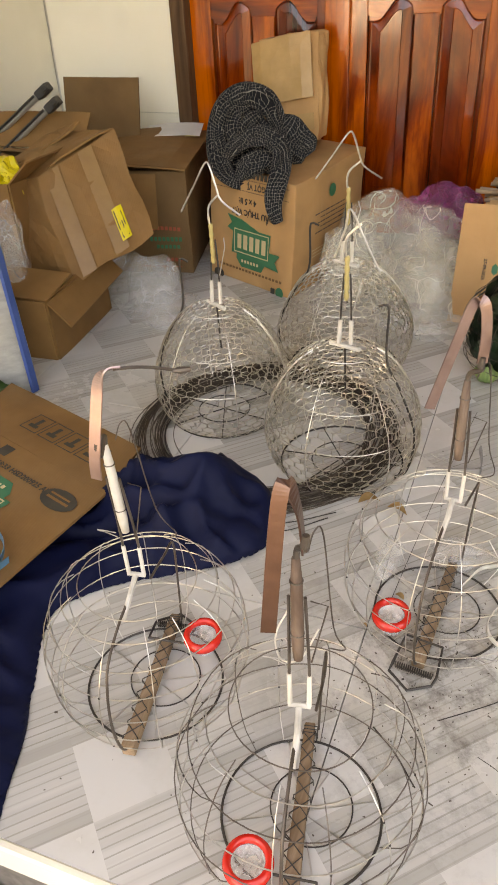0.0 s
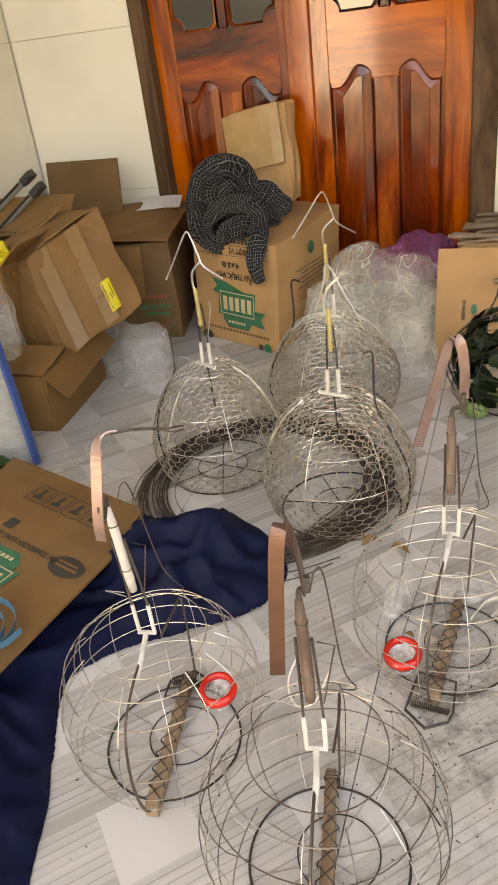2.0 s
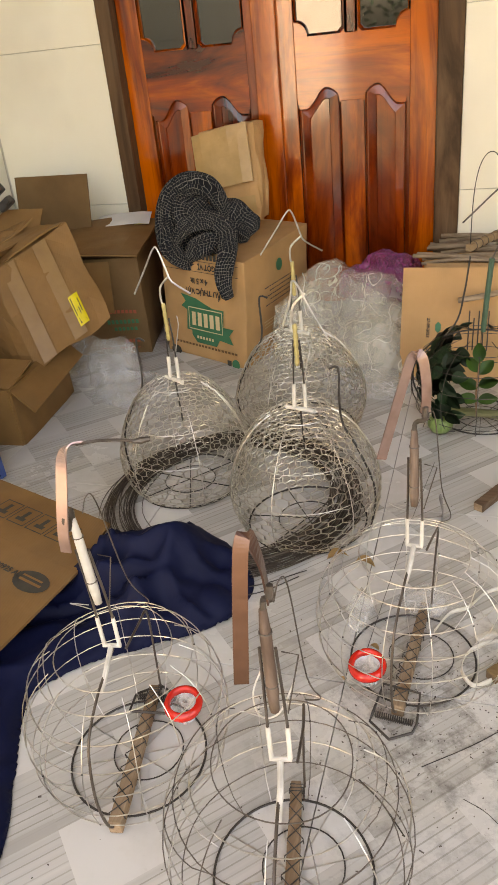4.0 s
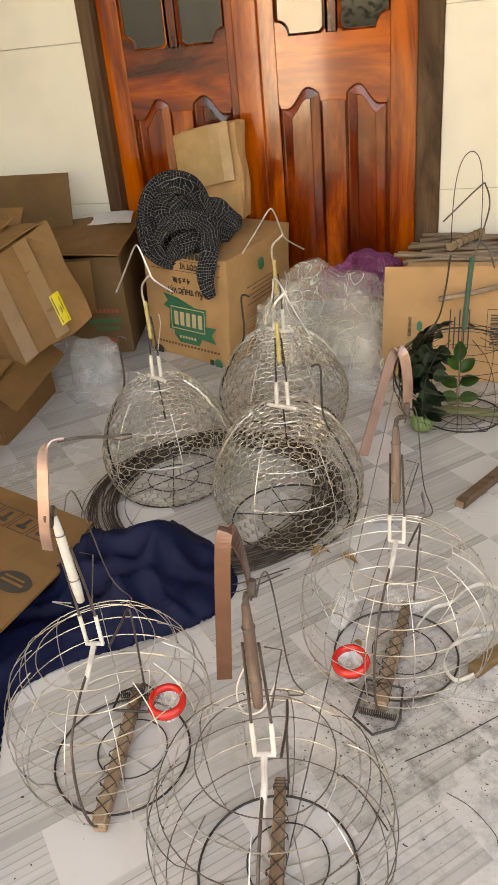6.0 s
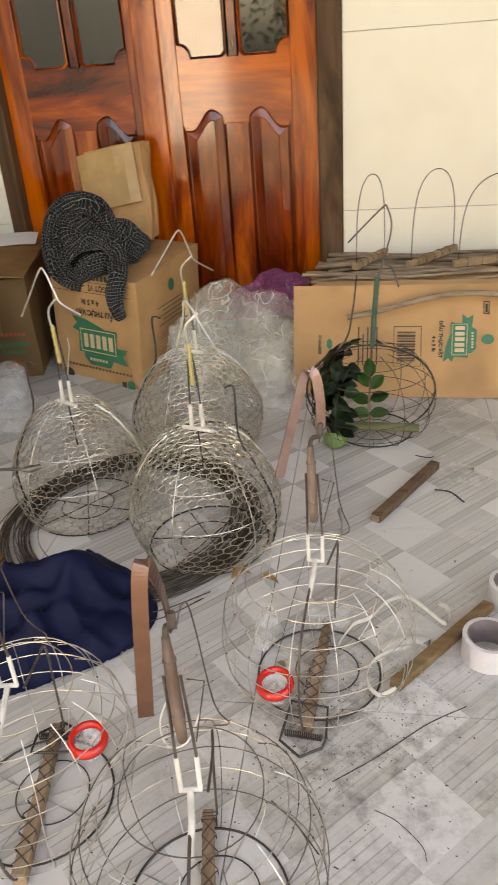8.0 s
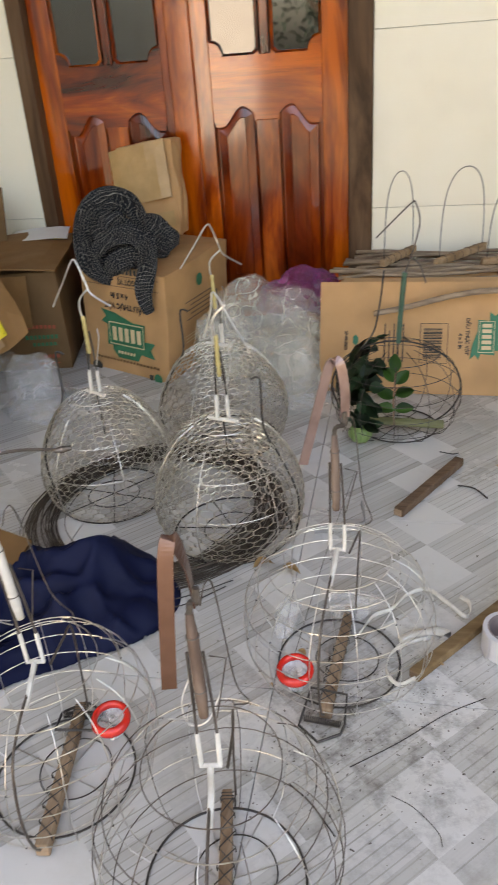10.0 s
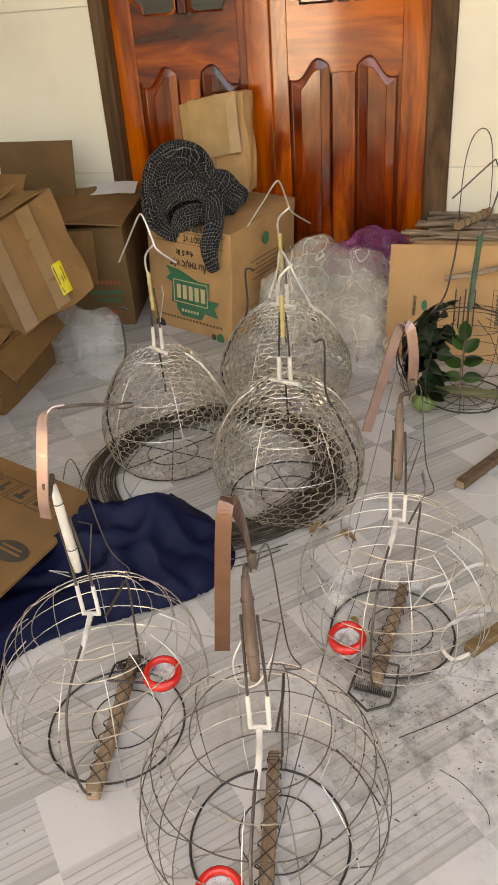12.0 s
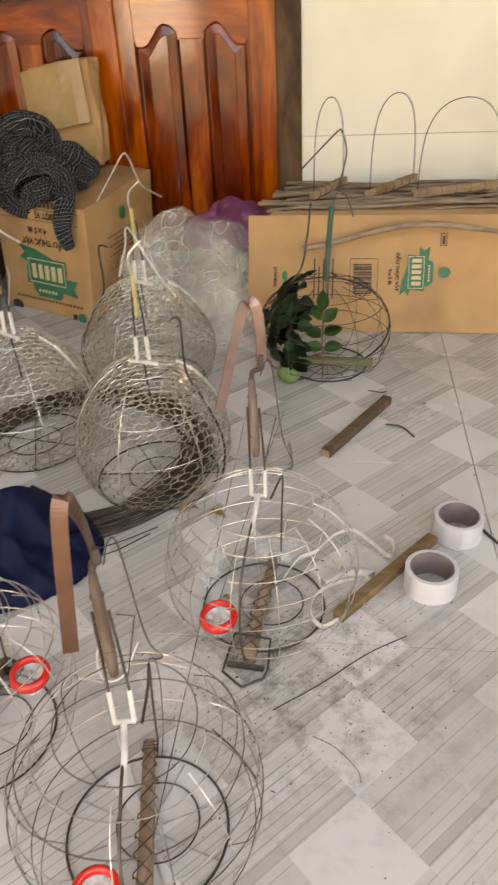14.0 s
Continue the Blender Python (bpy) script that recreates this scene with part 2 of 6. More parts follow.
M_CARDL = cardboard("tan_cardboard", (0.5264, 0.2952, 0.1353), (0.4562, 0.2501, 0.1107))
M_CARDD = cardboard("dull_cardboard", (0.1926, 0.105, 0.045), (0.1445, 0.07875, 0.03375))
M_TAPE = mat("clear_brown_tape", (0.288, 0.16, 0.06), (0.24, 0.128, 0.048), 18, 0.35, 0.8, fine=1.5, coat=0.15)
M_GREEN = mat("green_print", (0.012, 0.13, 0.06), (0.02, 0.17, 0.085), 30, 0.6)
M_INK = mat("black_print", (0.03, 0.025, 0.02), (0.06, 0.05, 0.035), 40, 0.7)
M_REDINK = mat("red_print", (0.42, 0.08, 0.04), (0.36, 0.07, 0.035), 40, 0.7)
M_PALEINK = mat("pale_print", (0.62, 0.47, 0.28), (0.56, 0.42, 0.24), 40, 0.7)
M_YELLOW = mat("yellow_label", (0.72, 0.56, 0.02), (0.62, 0.47, 0.02), 20, 0.4)
M_PAPER = mat("white_paper", (0.75, 0.74, 0.72), (0.7, 0.69, 0.66), 10, 0.8)


# ---- building tools ----
def part(name, bm, material, parent=None, label="", smooth=False, m=None):
    me = bpy.data.meshes.new(name)
    bmesh.ops.recalc_face_normals(bm, faces=bm.faces)
    bm.to_mesh(me)
    bm.free()
    for x in material if isinstance(material, (list, tuple)) else [material]:
        me.materials.append(x)
    if smooth:
        me.polygons.foreach_set("use_smooth", [True] * len(me.polygons))
    ob = new(name, me)
    if parent:
        ob.parent = parent
    if m is not None:
        ob.matrix_basis = m
    if label:
        tagged(ob, label)
    return ob


def thing(name, label, category, m=None, group="", kind=""):
    ob = new(name)
    ob.empty_display_size = 0.05
    if m is not None:
        ob.matrix_basis = m
    return tagged(ob, label, category, group, kind)


def add_box(bm, lo, hi, bevel=0.0, seg=1):
    vs = [bm.verts.new((x, y, z)) for z in (lo[2], hi[2]) for y in (lo[1], hi[1]) for x in (lo[0], hi[0])]
    fs = [bm.faces.new([vs[i] for i in f]) for f in ((0, 2, 3, 1), (4, 5, 7, 6), (0, 1, 5, 4), (2, 6, 7, 3), (0, 4, 6, 2), (1, 3, 7, 5))]
    if bevel:
        es = list({e for f in fs for e in f.edges})
        bmesh.ops.bevel(bm, geom=es, offset=bevel, segments=seg, profile=0.5, affect="EDGES")
    return bm


def boxed(lo, hi, bevel=0.0, seg=1):
    return add_box(bmesh.new(), lo, hi, bevel, seg)


def add_prism(bm, outline, y0, y1):
    """A plate with that outline in x and z, from y0 to y1."""
    a = [bm.verts.new((x, y0, z)) for x, z in outline]
    b = [bm.verts.new((x, y1, z)) for x, z in outline]
    n = len(a)
    bm.faces.new(a)
    bm.faces.new(b[::-1])
    for i in range(n):
        bm.faces.new((a[i], b[i], b[(i + 1) % n], a[(i + 1) % n]))
    return bm


def add_tube(bm, pts, r, seg=6, closed=False):
    """A round rod along a line of points."""
    pts = [Vector(p) for p in pts]
    n = len(pts)
    rings = []
    up = None
    for i, p in enumerate(pts):
        if closed:
            d = pts[(i + 1) % n] - pts[i - 1]
        else:
            d = pts[min(i + 1, n - 1)] - pts[max(i - 1, 0)]
        d.normalize()
        if up is None:
            up = d.orthogonal().normalized()
        up = (up - d * up.dot(d))
        if up.length < 1e-6:
            up = d.orthogonal()
        up.normalize()
        side = d.cross(up)
        rr = r[i] if isinstance(r, (list, tuple)) else r
        rings.append([bm.verts.new(p + (up * math.cos(a) + side * math.sin(a)) * rr) for a in (2 * math.pi * k / seg for k in range(seg))])
    for i in range(n if closed else n - 1):
        a, b = rings[i], rings[(i + 1) % n]
        for k in range(seg):
            bm.faces.new((a[k], a[(k + 1) % seg], b[(k + 1) % seg], b[k]))
    if not closed:
        bm.faces.new(rings[0][::-1])
        bm.faces.new(rings[-1])
    return bm


def tube(pts, r, seg=6, closed=False):
    return add_tube(bmesh.new(), pts, r, seg, closed)


def circle(r, z=0.0, n=40, cx=0.0, cy=0.0, a0=0.0, a1=2 * math.pi):
    full = abs(a1 - a0 - 2 * math.pi) < 1e-6
    m = n if full else n - 1
    return [(cx + r * math.cos(a0 + (a1 - a0) * i / m), cy + r * math.sin(a0 + (a1 - a0) * i / m), z) for i in range(n)]


def curve_through(pts, n=8):
    """A smooth line through a few points."""
    p = [Vector(q) for q in pts]
    p = [p[0] * 2 - p[1]] + p + [p[-1] * 2 - p[-2]]
    out = []
    for i in range(1, len(p) - 2):
        for k in range(n):
            t = k / n
            a, b, c, d = p[i - 1:i + 3]
            out.append(0.5 * ((2 * b) + (c - a) * t + (2 * a - 5 * b + 4 * c - d) * t * t + (3 * b - 3 * c + d - a) * t ** 3))
    out.append(p[-2])
    return out


def add_strap(bm, pts, wide, width, thick):
    """A flat bar along a line of points; wide is the way across it at each point."""
    pts = [Vector(p) for p in pts]
    rings = []
    for i, p in enumerate(pts):
        d = (pts[min(i + 1, len(pts) - 1)] - pts[max(i - 1, 0)]).normalized()
        v = Vector(wide[i])
        w = (v - d * v.dot(d)).normalized()
        n = d.cross(w)
        rings.append([bm.verts.new(p + w * a * width / 2 + n * b * thick / 2) for a, b in ((-1, -1), (1, -1), (1, 1), (-1, 1))])
    for a, b in zip(rings, rings[1:]):
        for k in range(4):
            bm.faces.new((a[k], a[(k + 1) % 4], b[(k + 1) % 4], b[k]))
    bm.faces.new(rings[0][::-1])
    bm.faces.new(rings[-1])
    return bm


def basis(origin, ex, ey):
    """A pose with its x along ex, and its y as near ey as can be."""
    ex = Vector(ex).normalized()
    ez = ex.cross(Vector(ey)).normalized()
    ey = ez.cross(ex)
    m = Matrix.Identity(4)
    for i, c in enumerate((ex, ey, ez)):
        m[0][i], m[1][i], m[2][i] = c
    m.translation = Vector(origin)
    return m


def text_bm(words, size, thick=0.0):
    cu = bpy.data.curves.new("words", "FONT")
    cu.body, cu.size, cu.align_x, cu.align_y = words, size, "CENTER", "CENTER"
    cu.resolution_u = 2
    cu.offset = size * 0.035
    tmp = bpy.data.objects.new("words", cu)
    scene.collection.objects.link(tmp)
    dg = bpy.context.evaluated_depsgraph_get()
    me = tmp.evaluated_get(dg).to_mesh()
    bm = bmesh.new()
    bm.from_mesh(me)
    tmp.evaluated_get(dg).to_mesh_clear()
    bpy.data.objects.remove(tmp)
    bpy.data.curves.remove(cu)
    return bm


def flat_bm(outline, z=0.0):
    bm = bmesh.new()
    bm.faces.new([bm.verts.new((x, y, z)) for x, y in outline])
    return bm


def rects_bm(rects):
    bm = bmesh.new()
    for x0, y0, x1, y1 in rects:
        bm.faces.new([bm.verts.new(c) for c in ((x0, y0, 0), (x1, y0, 0), (x1, y1, 0), (x0, y1, 0))])
    return bm

# ---- the porch: floor, walls, ceiling, yard ----
LEFT, BACK, DOOR_Y, EDGE, RIGHT, TOP = -1.63, 1.80, 1.835, -0.472, 2.4, 2.7
DOOR_L, DOOR_R, DOOR_H = -1.13, 0.08, 2.2

ground = tagged(part("ground", boxed((-60, -60, -0.5), (60, 60, -0.36)), M_EARTH), "dark earth yard outside the porch", "ground", kind="structure")
floor = tagged(part("floor", boxed((LEFT - 0.2, EDGE + 0.004, -0.35), (RIGHT, BACK + 0.25, -0.0085)), M_GROUT),
               "porch floor of glazed tiles with pale squares and grey stripes", "floor", kind="structure")
step = tagged(part("step", boxed((LEFT - 0.2, EDGE - 0.4, -0.359), (RIGHT, EDGE, -0.15), 0.006), M_PAPER), "white step below the edge of the porch floor", "step", kind="structure")
edging = tagged(part("trim", boxed((LEFT - 0.2, EDGE - 0.012, -0.05), (RIGHT, EDGE + 0.001, 0.001), 0.003), M_WALLTILE), "pale tile edging along the rim of the porch", "trim", kind="structure")


def wall_tiles(parent, x0, x1, z0, z1, cols, rows, m):
    """Large wall tiles set on a wall, with fine joints; m puts the wall's plane (x along, z up) into the world."""
    w, h = (x1 - x0) / cols, (z1 - z0) / rows
    bm = boxed((0.0008, -0.006, 0.0008), (w - 0.0008, 0.0, h - 0.0008), 0.0012)
    first = part("wall_tile", bm, M_WALLTILE, parent, m=m @ Matrix.Translation((x0, 0, z0)))
    for i in range(cols):
        for j in range(rows):
            if i or j:
                o = new("wall_tile", first.data)
                o.parent = parent
                o.matrix_basis = m @ Matrix.Translation((x0 + i * w, 0, z0 + j * h))


def slab(name, lo, hi, material, label, category="wall"):
    return tagged(part(name, boxed(lo, hi), material), label, category, kind="structure")


wall_back = slab("wall_back", (LEFT - 0.15, BACK + 0.006, -0.3), (DOOR_L, BACK + 0.2, TOP), M_WALLJOINT, "cream tiled wall beside the door")
wall_tiles(wall_back, LEFT + 0.006, DOOR_L, -0.13, 2.555, 1, 5, Matrix.Translation((0, BACK + 0.006, 0)))
wall_right = slab("wall_front", (DOOR_R, BACK + 0.006, -0.3), (RIGHT, BACK + 0.2, TOP), M_WALLJOINT, "cream tiled wall behind the flat cartons")
wall_tiles(wall_right, DOOR_R, RIGHT, -0.13, 2.555, 2, 5, Matrix.Translation((0, BACK + 0.006, 0)))
wall_over = slab("wall_over_door", (DOOR_L, BACK + 0.006, DOOR_H), (DOOR_R, BACK + 0.2, TOP), M_WALLTILE, "cream wall above the door")
wall_left = slab("wall_left", (LEFT - 0.15, -2.4, -0.3), (LEFT - 0.006, BACK + 0.006, TOP), M_WALLJOINT, "cream tiled side wall of the porch")
wall_tiles(wall_left, 0.0, 4.2, -0.13, 2.555, 6, 5, Matrix.Translation((LEFT - 0.006, -2.4, 0)) @ pose(0, 0, 0, 0, 0, 90))
# out of view: front edge admits sky to the floor, rear part blocks the sun
ceiling = slab("ceiling", (LEFT - 0.15, -0.7, TOP), (RIGHT, BACK + 1.6, TOP + 0.15), M_PLASTER, "unseen grey porch ceiling, its reach set to shape the light", "ceiling")
# out of view: added to close the porch and hold back sky light
wall_side = slab("wall_right", (RIGHT, EDGE - 0.1, -0.3), (RIGHT + 0.15, BACK + 0.2, TOP), M_PLASTER, "unseen grey side wall, added to cut light from the right")
wall_yard = slab("wall_yard", (-9.0, -9.3, -0.4), (-2.25, -9.0, 1.95), M_LIME, "white limewashed wall across the sunlit yard")
inside = slab("wall_inside", (LEFT - 0.15, BACK + 1.4, -0.36), (RIGHT, BACK + 1.6, TOP), M_FRAME, "dark room behind the door panes")
# unseen slabs, added only to stop sunlight entering sideways behind the door
for k, x in enumerate((LEFT - 0.15, RIGHT - 0.15)):
    slab("wall_room_%d" % (k + 1), (x, BACK + 0.2, -0.36), (x + 0.15, BACK + 1.4, TOP), M_FRAME, "unseen side slab that keeps the sun out behind the door")


# ---- the double door ----
def arch_panel(x0, x1, z0, z_low, z_high, low_left, d=0.0):
    """The outline of a panel whose top swells from a low shoulder up to a crown."""
    pts = [(x1 - d, z0 + d), (x0 + d, z0 + d)]
    n = 18
    for i in range(n + 1):
        t = (d + (x1 - x0 - 2 * d) * i / n) / (x1 - x0)
        s = t if low_left else 1 - t
        # shoulder, swell, crown, small drop
        if s < 0.18:
            z = z_low
        elif s < 0.68:
            q = (s - 0.18) / 0.5
            z = z_low + (z_high - z_low) * (3 * q * q - 2 * q ** 3)
        else:
            q = (s - 0.68) / 0.32
            z = z_high - (z_high - z_low) * 0.42 * q * q
        pts.append((x0 + (x1 - x0) * t, z - d))
    return pts


def shrink(outline, d):
    cx = sum(p[0] for p in outline) / len(outline)
    x0, x1 = min(p[0] for p in outline), max(p[0] for p in outline)
    z0, z1 = min(p[1] for p in outline), max(p[1] for p in outline)
    return [((x - cx) * (1 - 2 * d / (x1 - x0)) + cx, (z - (z0 + z1) / 2) * (1 - 2 * d / (z1 - z0)) + (z0 + z1) / 2) for x, z in outline]


def pane_outline(x0, x1, z0, z1, notch_left):
    """A pane with a curved bite out of its outer bottom corner and a small clip on the other."""
    pts = []
    for i in range(9):
        a = math.pi / 2 * i / 8
        pts.append((x0 + 0.04 * math.sin(a), z0 + 0.042 * math.cos(a)))
    clip = [(x1 - 0.015, z0), (x1, z0 + 0.014)]
    pts = pts + clip + [(x1, z1), (x0, z1)]
    if not notch_left:
        pts = [(x0 + x1 - x, z) for x, z in pts][::-1]
    return pts


def stepped(bm, rims):
    """Moulding: joins outlines of equal length, each at its own depth, with bands of faces."""
    rings = [[bm.verts.new((x, y, z)) for x, z in o] for o, y in rims]
    for a, b in zip(rings, rings[1:]):
        for i in range(len(a)):
            bm.faces.new((a[i], a[(i + 1) % len(a)], b[(i + 1) % len(b)], b[i]))
    return rings


M_GLASS = bpy.data.materials.new("dark_window_glass")
M_GLASS.use_nodes = True
gb = M_GLASS.node_tree.nodes["Principled BSDF"]
gb.inputs["Base Color"].default_value = (0.006, 0.008, 0.008, 1)
gb.inputs["Roughness"].default_value = 0.03
gb.inputs["IOR"].default_value = 1.8


def door_leaf(x0, x1, mirrored):
    """One leaf: stiles, rails, two raised panels with swelled tops, two panes with a bite in the corner."""
    leaf = thing("door", "open-grained red varnished wooden double door leaf with two panels and two dark panes", "door", group="leaves of the double door", kind="structure")
    f = (lambda x: x0 + x1 - x) if mirrored else (lambda x: x)
    # measures of the leaf that is not mirrored, from its hinge-side right to the meeting stile at x0
    s0, p1a, p1b, p2a, p2b, s1 = x0, x0 + 0.088, x0 + 0.226, x0 + 0.312, x0 + 0.444, x1
    g1a, g1b, g2a, g2b = x0 + 0.088, x0 + 0.25, x0 + 0.291, x0 + 0.452
    Y = DOOR_Y
    back = part("backing", boxed((min(x0, x1), Y + 0.02, 0.01), (max(x0, x1), Y + 0.03, 0.885)), M_PANEL, leaf)

    def plate(name, a, b, z0, z1, y0, material, bevel=0.003):
        lo, hi = sorted((f(a), f(b)))
        return part(name, boxed((lo, y0, z0), (hi, Y + 0.03, z1), bevel, 2), material, leaf)

    plate("stile", s0, p1a - 0.004, 0.01, 2.13, Y, M_STILE)
    plate("stile", p2b + 0.012, s1, 0.01, 2.13, Y, M_STILE)
    plate("muntin", p1b + 0.004, p2a - 0.004, 0.14, 0.705, Y + 0.001, M_STILE)
    plate("bottom_rail", p1a - 0.004, p2b + 0.012, 0.01, 0.14, Y + 0.0015, M_RAIL)
    plate("top_rail", p1a - 0.004, p2b + 0.012, 2.0, 2.13, Y + 0.0015, M_RAIL)
    plate("glazing_bar", g1b + 0.006, g2a - 0.006, 0.90, 2.0, Y + 0.001, M_STILE)
    # the middle rail follows the swelled tops of the panels below and the bitten corners of the panes above
    for a, b, low_left, ga, gb_, notch in ((p1a, p1b, True, g1a, g1b, True), (p2a, p2b, False, g2a, g2b, False)):
        bm = bmesh.new()
        rims = []
        for d, depth in ((0.0, 0.001), (0.004, 0.0115), (0.008, 0.012), (0.034, 0.006), (0.0365, 0.0085)):
            o = [(f(x), z) for x, z in arch_panel(a, b, 0.14, 0.685, 0.748, low_left, d)]
            rims.append((o[::-1] if mirrored else o, Y + depth))
        rings = stepped(bm, rims)
        bm.faces.new(rings[-1])
        part("raised_panel", bm, M_PANEL, leaf, "dark red raised panel with a swelled top")
        g = [(f(x), z) for x, z in pane_outline(ga, gb_, 0.90, 1.995, notch)]
        if mirrored:
            g = g[::-1]
        bm = bmesh.new()
        stepped(bm, [(g, Y - 0.001), (shrink(g, 0.003), Y - 0.003), (shrink(g, 0.007), Y + 0.004), (shrink(g, 0.008), Y + 0.016)])
        part("bead", bm, M_STILE, leaf)
        part("pane", add_prism(bmesh.new(), shrink(g, 0.004), Y + 0.012, Y + 0.016), M_GLASS, leaf, "dark glass pane with a curved corner")
    # middle rail: built in columns between the panel tops and the pane bottoms
    bm = bmesh.new()
    n = 120
    a0, b0 = p1a - 0.004, p2b + 0.012
    top1 = [p for p in arch_panel(p1a, p1b, 0.14, 0.685, 0.748, True)[2:]]
    top2 = [p for p in arch_panel(p2a, p2b, 0.14, 0.685, 0.748, False)[2:]]

    def low(x):
        for t in (top1, top2):
            if t[0][0] <= x <= t[-1][0]:
                for q, r in zip(t, t[1:]):
                    if q[0] <= x <= r[0]:
                        return q[1] + (r[1] - q[1]) * (x - q[0]) / max(1e-6, r[0] - q[0])
        return 0.7

    def high(x):
        for a, b, notch in ((g1a, g1b, True), (g2a, g2b, False)):
            if a <= x <= b:
                d = (x - a) if notch else (b - x)
                e = (b - x) if notch else (x - a)
                if d < 0.04:
                    return 0.90 + 0.042 * math.sqrt(max(0, 1 - (d / 0.04) ** 2))
                if e < 0.015:
                    return 0.90 + 0.014 * (1 - e / 0.015)
                return 0.90
        return 0.90 if g1b < x < g2a else 0.945
    cols = []
    for i in range(n + 1):
        x = a0 + (b0 - a0) * i / n
        cols.append([bm.verts.new((f(x), y, z)) for y, z in ((Y + 0.002, low(x)), (Y + 0.002, high(x)), (Y + 0.02, low(x)), (Y + 0.02, high(x)))])
    for p, q in zip(cols, cols[1:]):
        bm.faces.new((p[0], q[0], q[1], p[1]))
        bm.faces.new((p[0], p[2], q[2], q[0]))
        bm.faces.new((p[1], q[1], q[3], p[3]))
    part("middle_rail", bm, M_RAIL, leaf)
    return leaf


MEET = -0.543
door_1 = door_leaf(MEET, DOOR_R - 0.08, False)
door_1.name = "door_1"
door_2 = door_leaf(-1.075, MEET, True)
door_2.name = "door_2"
astragal = part("meeting_strip", boxed((MEET - 0.055, DOOR_Y - 0.014, 0.012), (MEET + 0.03, DOOR_Y - 0.0005, 2.12), 0.005, 3), M_STILE, door_1, "wide cover strip where the leaves meet")
door_frame = thing("door_frame", "weathered brown wooden door frame set in the wall", "door frame", kind="structure")
for nm, lo, hi in (("jamb", (DOOR_L, BACK - 0.012, 0.0), (-1.076, BACK + 0.12, DOOR_H)), ("jamb", (0.001, BACK - 0.012, 0.0), (DOOR_R, BACK + 0.12, DOOR_H)),
                   ("head", (-1.075, BACK - 0.012, 2.135), (0.0, BACK + 0.12, DOOR_H))):
    part(nm, boxed(lo, hi, 0.004, 2), M_FRAME, door_frame)

# ---- cartons ----
def hexa(P, a, b, c, bulge=0.006, cuts=5, crush=0.004, seed=0, rise=0.0):
    """A closed carton body on corner P with edges a, b, c: softly bulging faces, rounded edges, a little crushed. rise lifts the far top edge."""
    P, a, b, c = Vector(P), Vector(a), Vector(b), Vector(c)
    bm = bmesh.new()
    bmesh.ops.create_cube(bm, size=1.0)
    bmesh.ops.bevel(bm, geom=bm.edges[:], offset=0.012, segments=2, profile=0.6, affect="EDGES")
    bmesh.ops.subdivide_edges(bm, edges=[e for e in bm.edges if e.calc_length() > 0.5], cuts=cuts, use_grid_fill=True)
    for v in bm.verts:
        s, t, w = v.co.x + 0.5, v.co.y + 0.5, v.co.z + 0.5
        out = Vector((v.co.x, v.co.y, v.co.z))
        k = [4 * q * (1 - q) for q in (s, t, w)]
        amp = bulge * max(k[0] * k[1], k[1] * k[2], k[0] * k[2])
        n3 = noise.noise_vector(Vector((s * 3 + seed, t * 3, w * 3))) * crush
        p = P + a * s + b * t + c * w
        d = (a.normalized() * out.x + b.normalized() * out.y + c.normalized() * out.z) * 2
        p += d * amp + n3
        if rise:
            p.z += rise * t * w
        if p.z < 0.0:
            p.z = 0.0
        v.co = p
    return bm


def board(P, a, b, thick=0.005, bow=0.0, seed=0, cuts=6):
    """A sheet of corrugated board on corner P with edges a and b, slightly bowed."""
    P, a, b = Vector(P), Vector(a), Vector(b)
    n = a.cross(b).normalized()
    bm = bmesh.new()
    g = {}
    for side in (0, 1):
        for i in range(cuts + 1):
            for j in range(cuts + 1):
                s, t = i / cuts, j / cuts
                w = bow * 4 * s * (1 - s) + noise.noise(Vector((s * 3 + seed, t * 3, seed))) * abs(bow) * 0.5
                g[side, i, j] = bm.verts.new(P + a * s + b * t + n * (w + side * thick))
    for i in range(cuts):
        for j in range(cuts):
            bm.faces.new((g[0, i, j], g[0, i, j + 1], g[0, i + 1, j + 1], g[0, i + 1, j]))
            bm.faces.new((g[1, i, j], g[1, i + 1, j], g[1, i + 1, j + 1], g[1, i, j + 1]))
    for i in range(cuts):
        for q in ((0, 0), (0, cuts)):
            j = q[1]
            bm.faces.new((g[0, i, j], g[0, i + 1, j], g[1, i + 1, j], g[1, i, j]))
            bm.faces.new((g[0, j, i], g[1, j, i], g[1, j, i + 1], g[0, j, i + 1]))
    return bm


def open_carton(name, label, P, a, b, c, material, flaps=(), t=0.005):
    """A carton without its lid: base, four walls, and the flaps given as (edge, reach, material)."""
    P, a, b, c = Vector(P), Vector(a), Vector(b), Vector(c)
    ob = thing(name, label, "cardboard box")
    an, bn = a.normalized(), b.normalized()
    part("base", board(P + Vector((0, 0, 0.004)), a, b, t), material, ob)
    for q, e, s in ((P, a, 1), (P + b, a, 2), (P, b, 3), (P + a, b, 4)):
        part("wall", board(q, e, c, t, 0.004, s), material, ob)
    for q, e, reach in flaps:
        part("flap", board(Vector(q), Vector(e), Vector(reach), 0.0045, 0.004, 3), material, ob)
    return ob


def face_pose(P, right, up, s, t, lift=0.0016, spin=0):
    """A pose on a face with its corner P: s and t are metres to the right and up."""
    right, up = Vector(right), Vector(up)
    m = basis(Vector(P) + right.normalized() * s + up.normalized() * t, right, up)
    return m @ Matrix.Translation((0, 0, lift)) @ pose(0, 0, 0, 0, 0, spin)


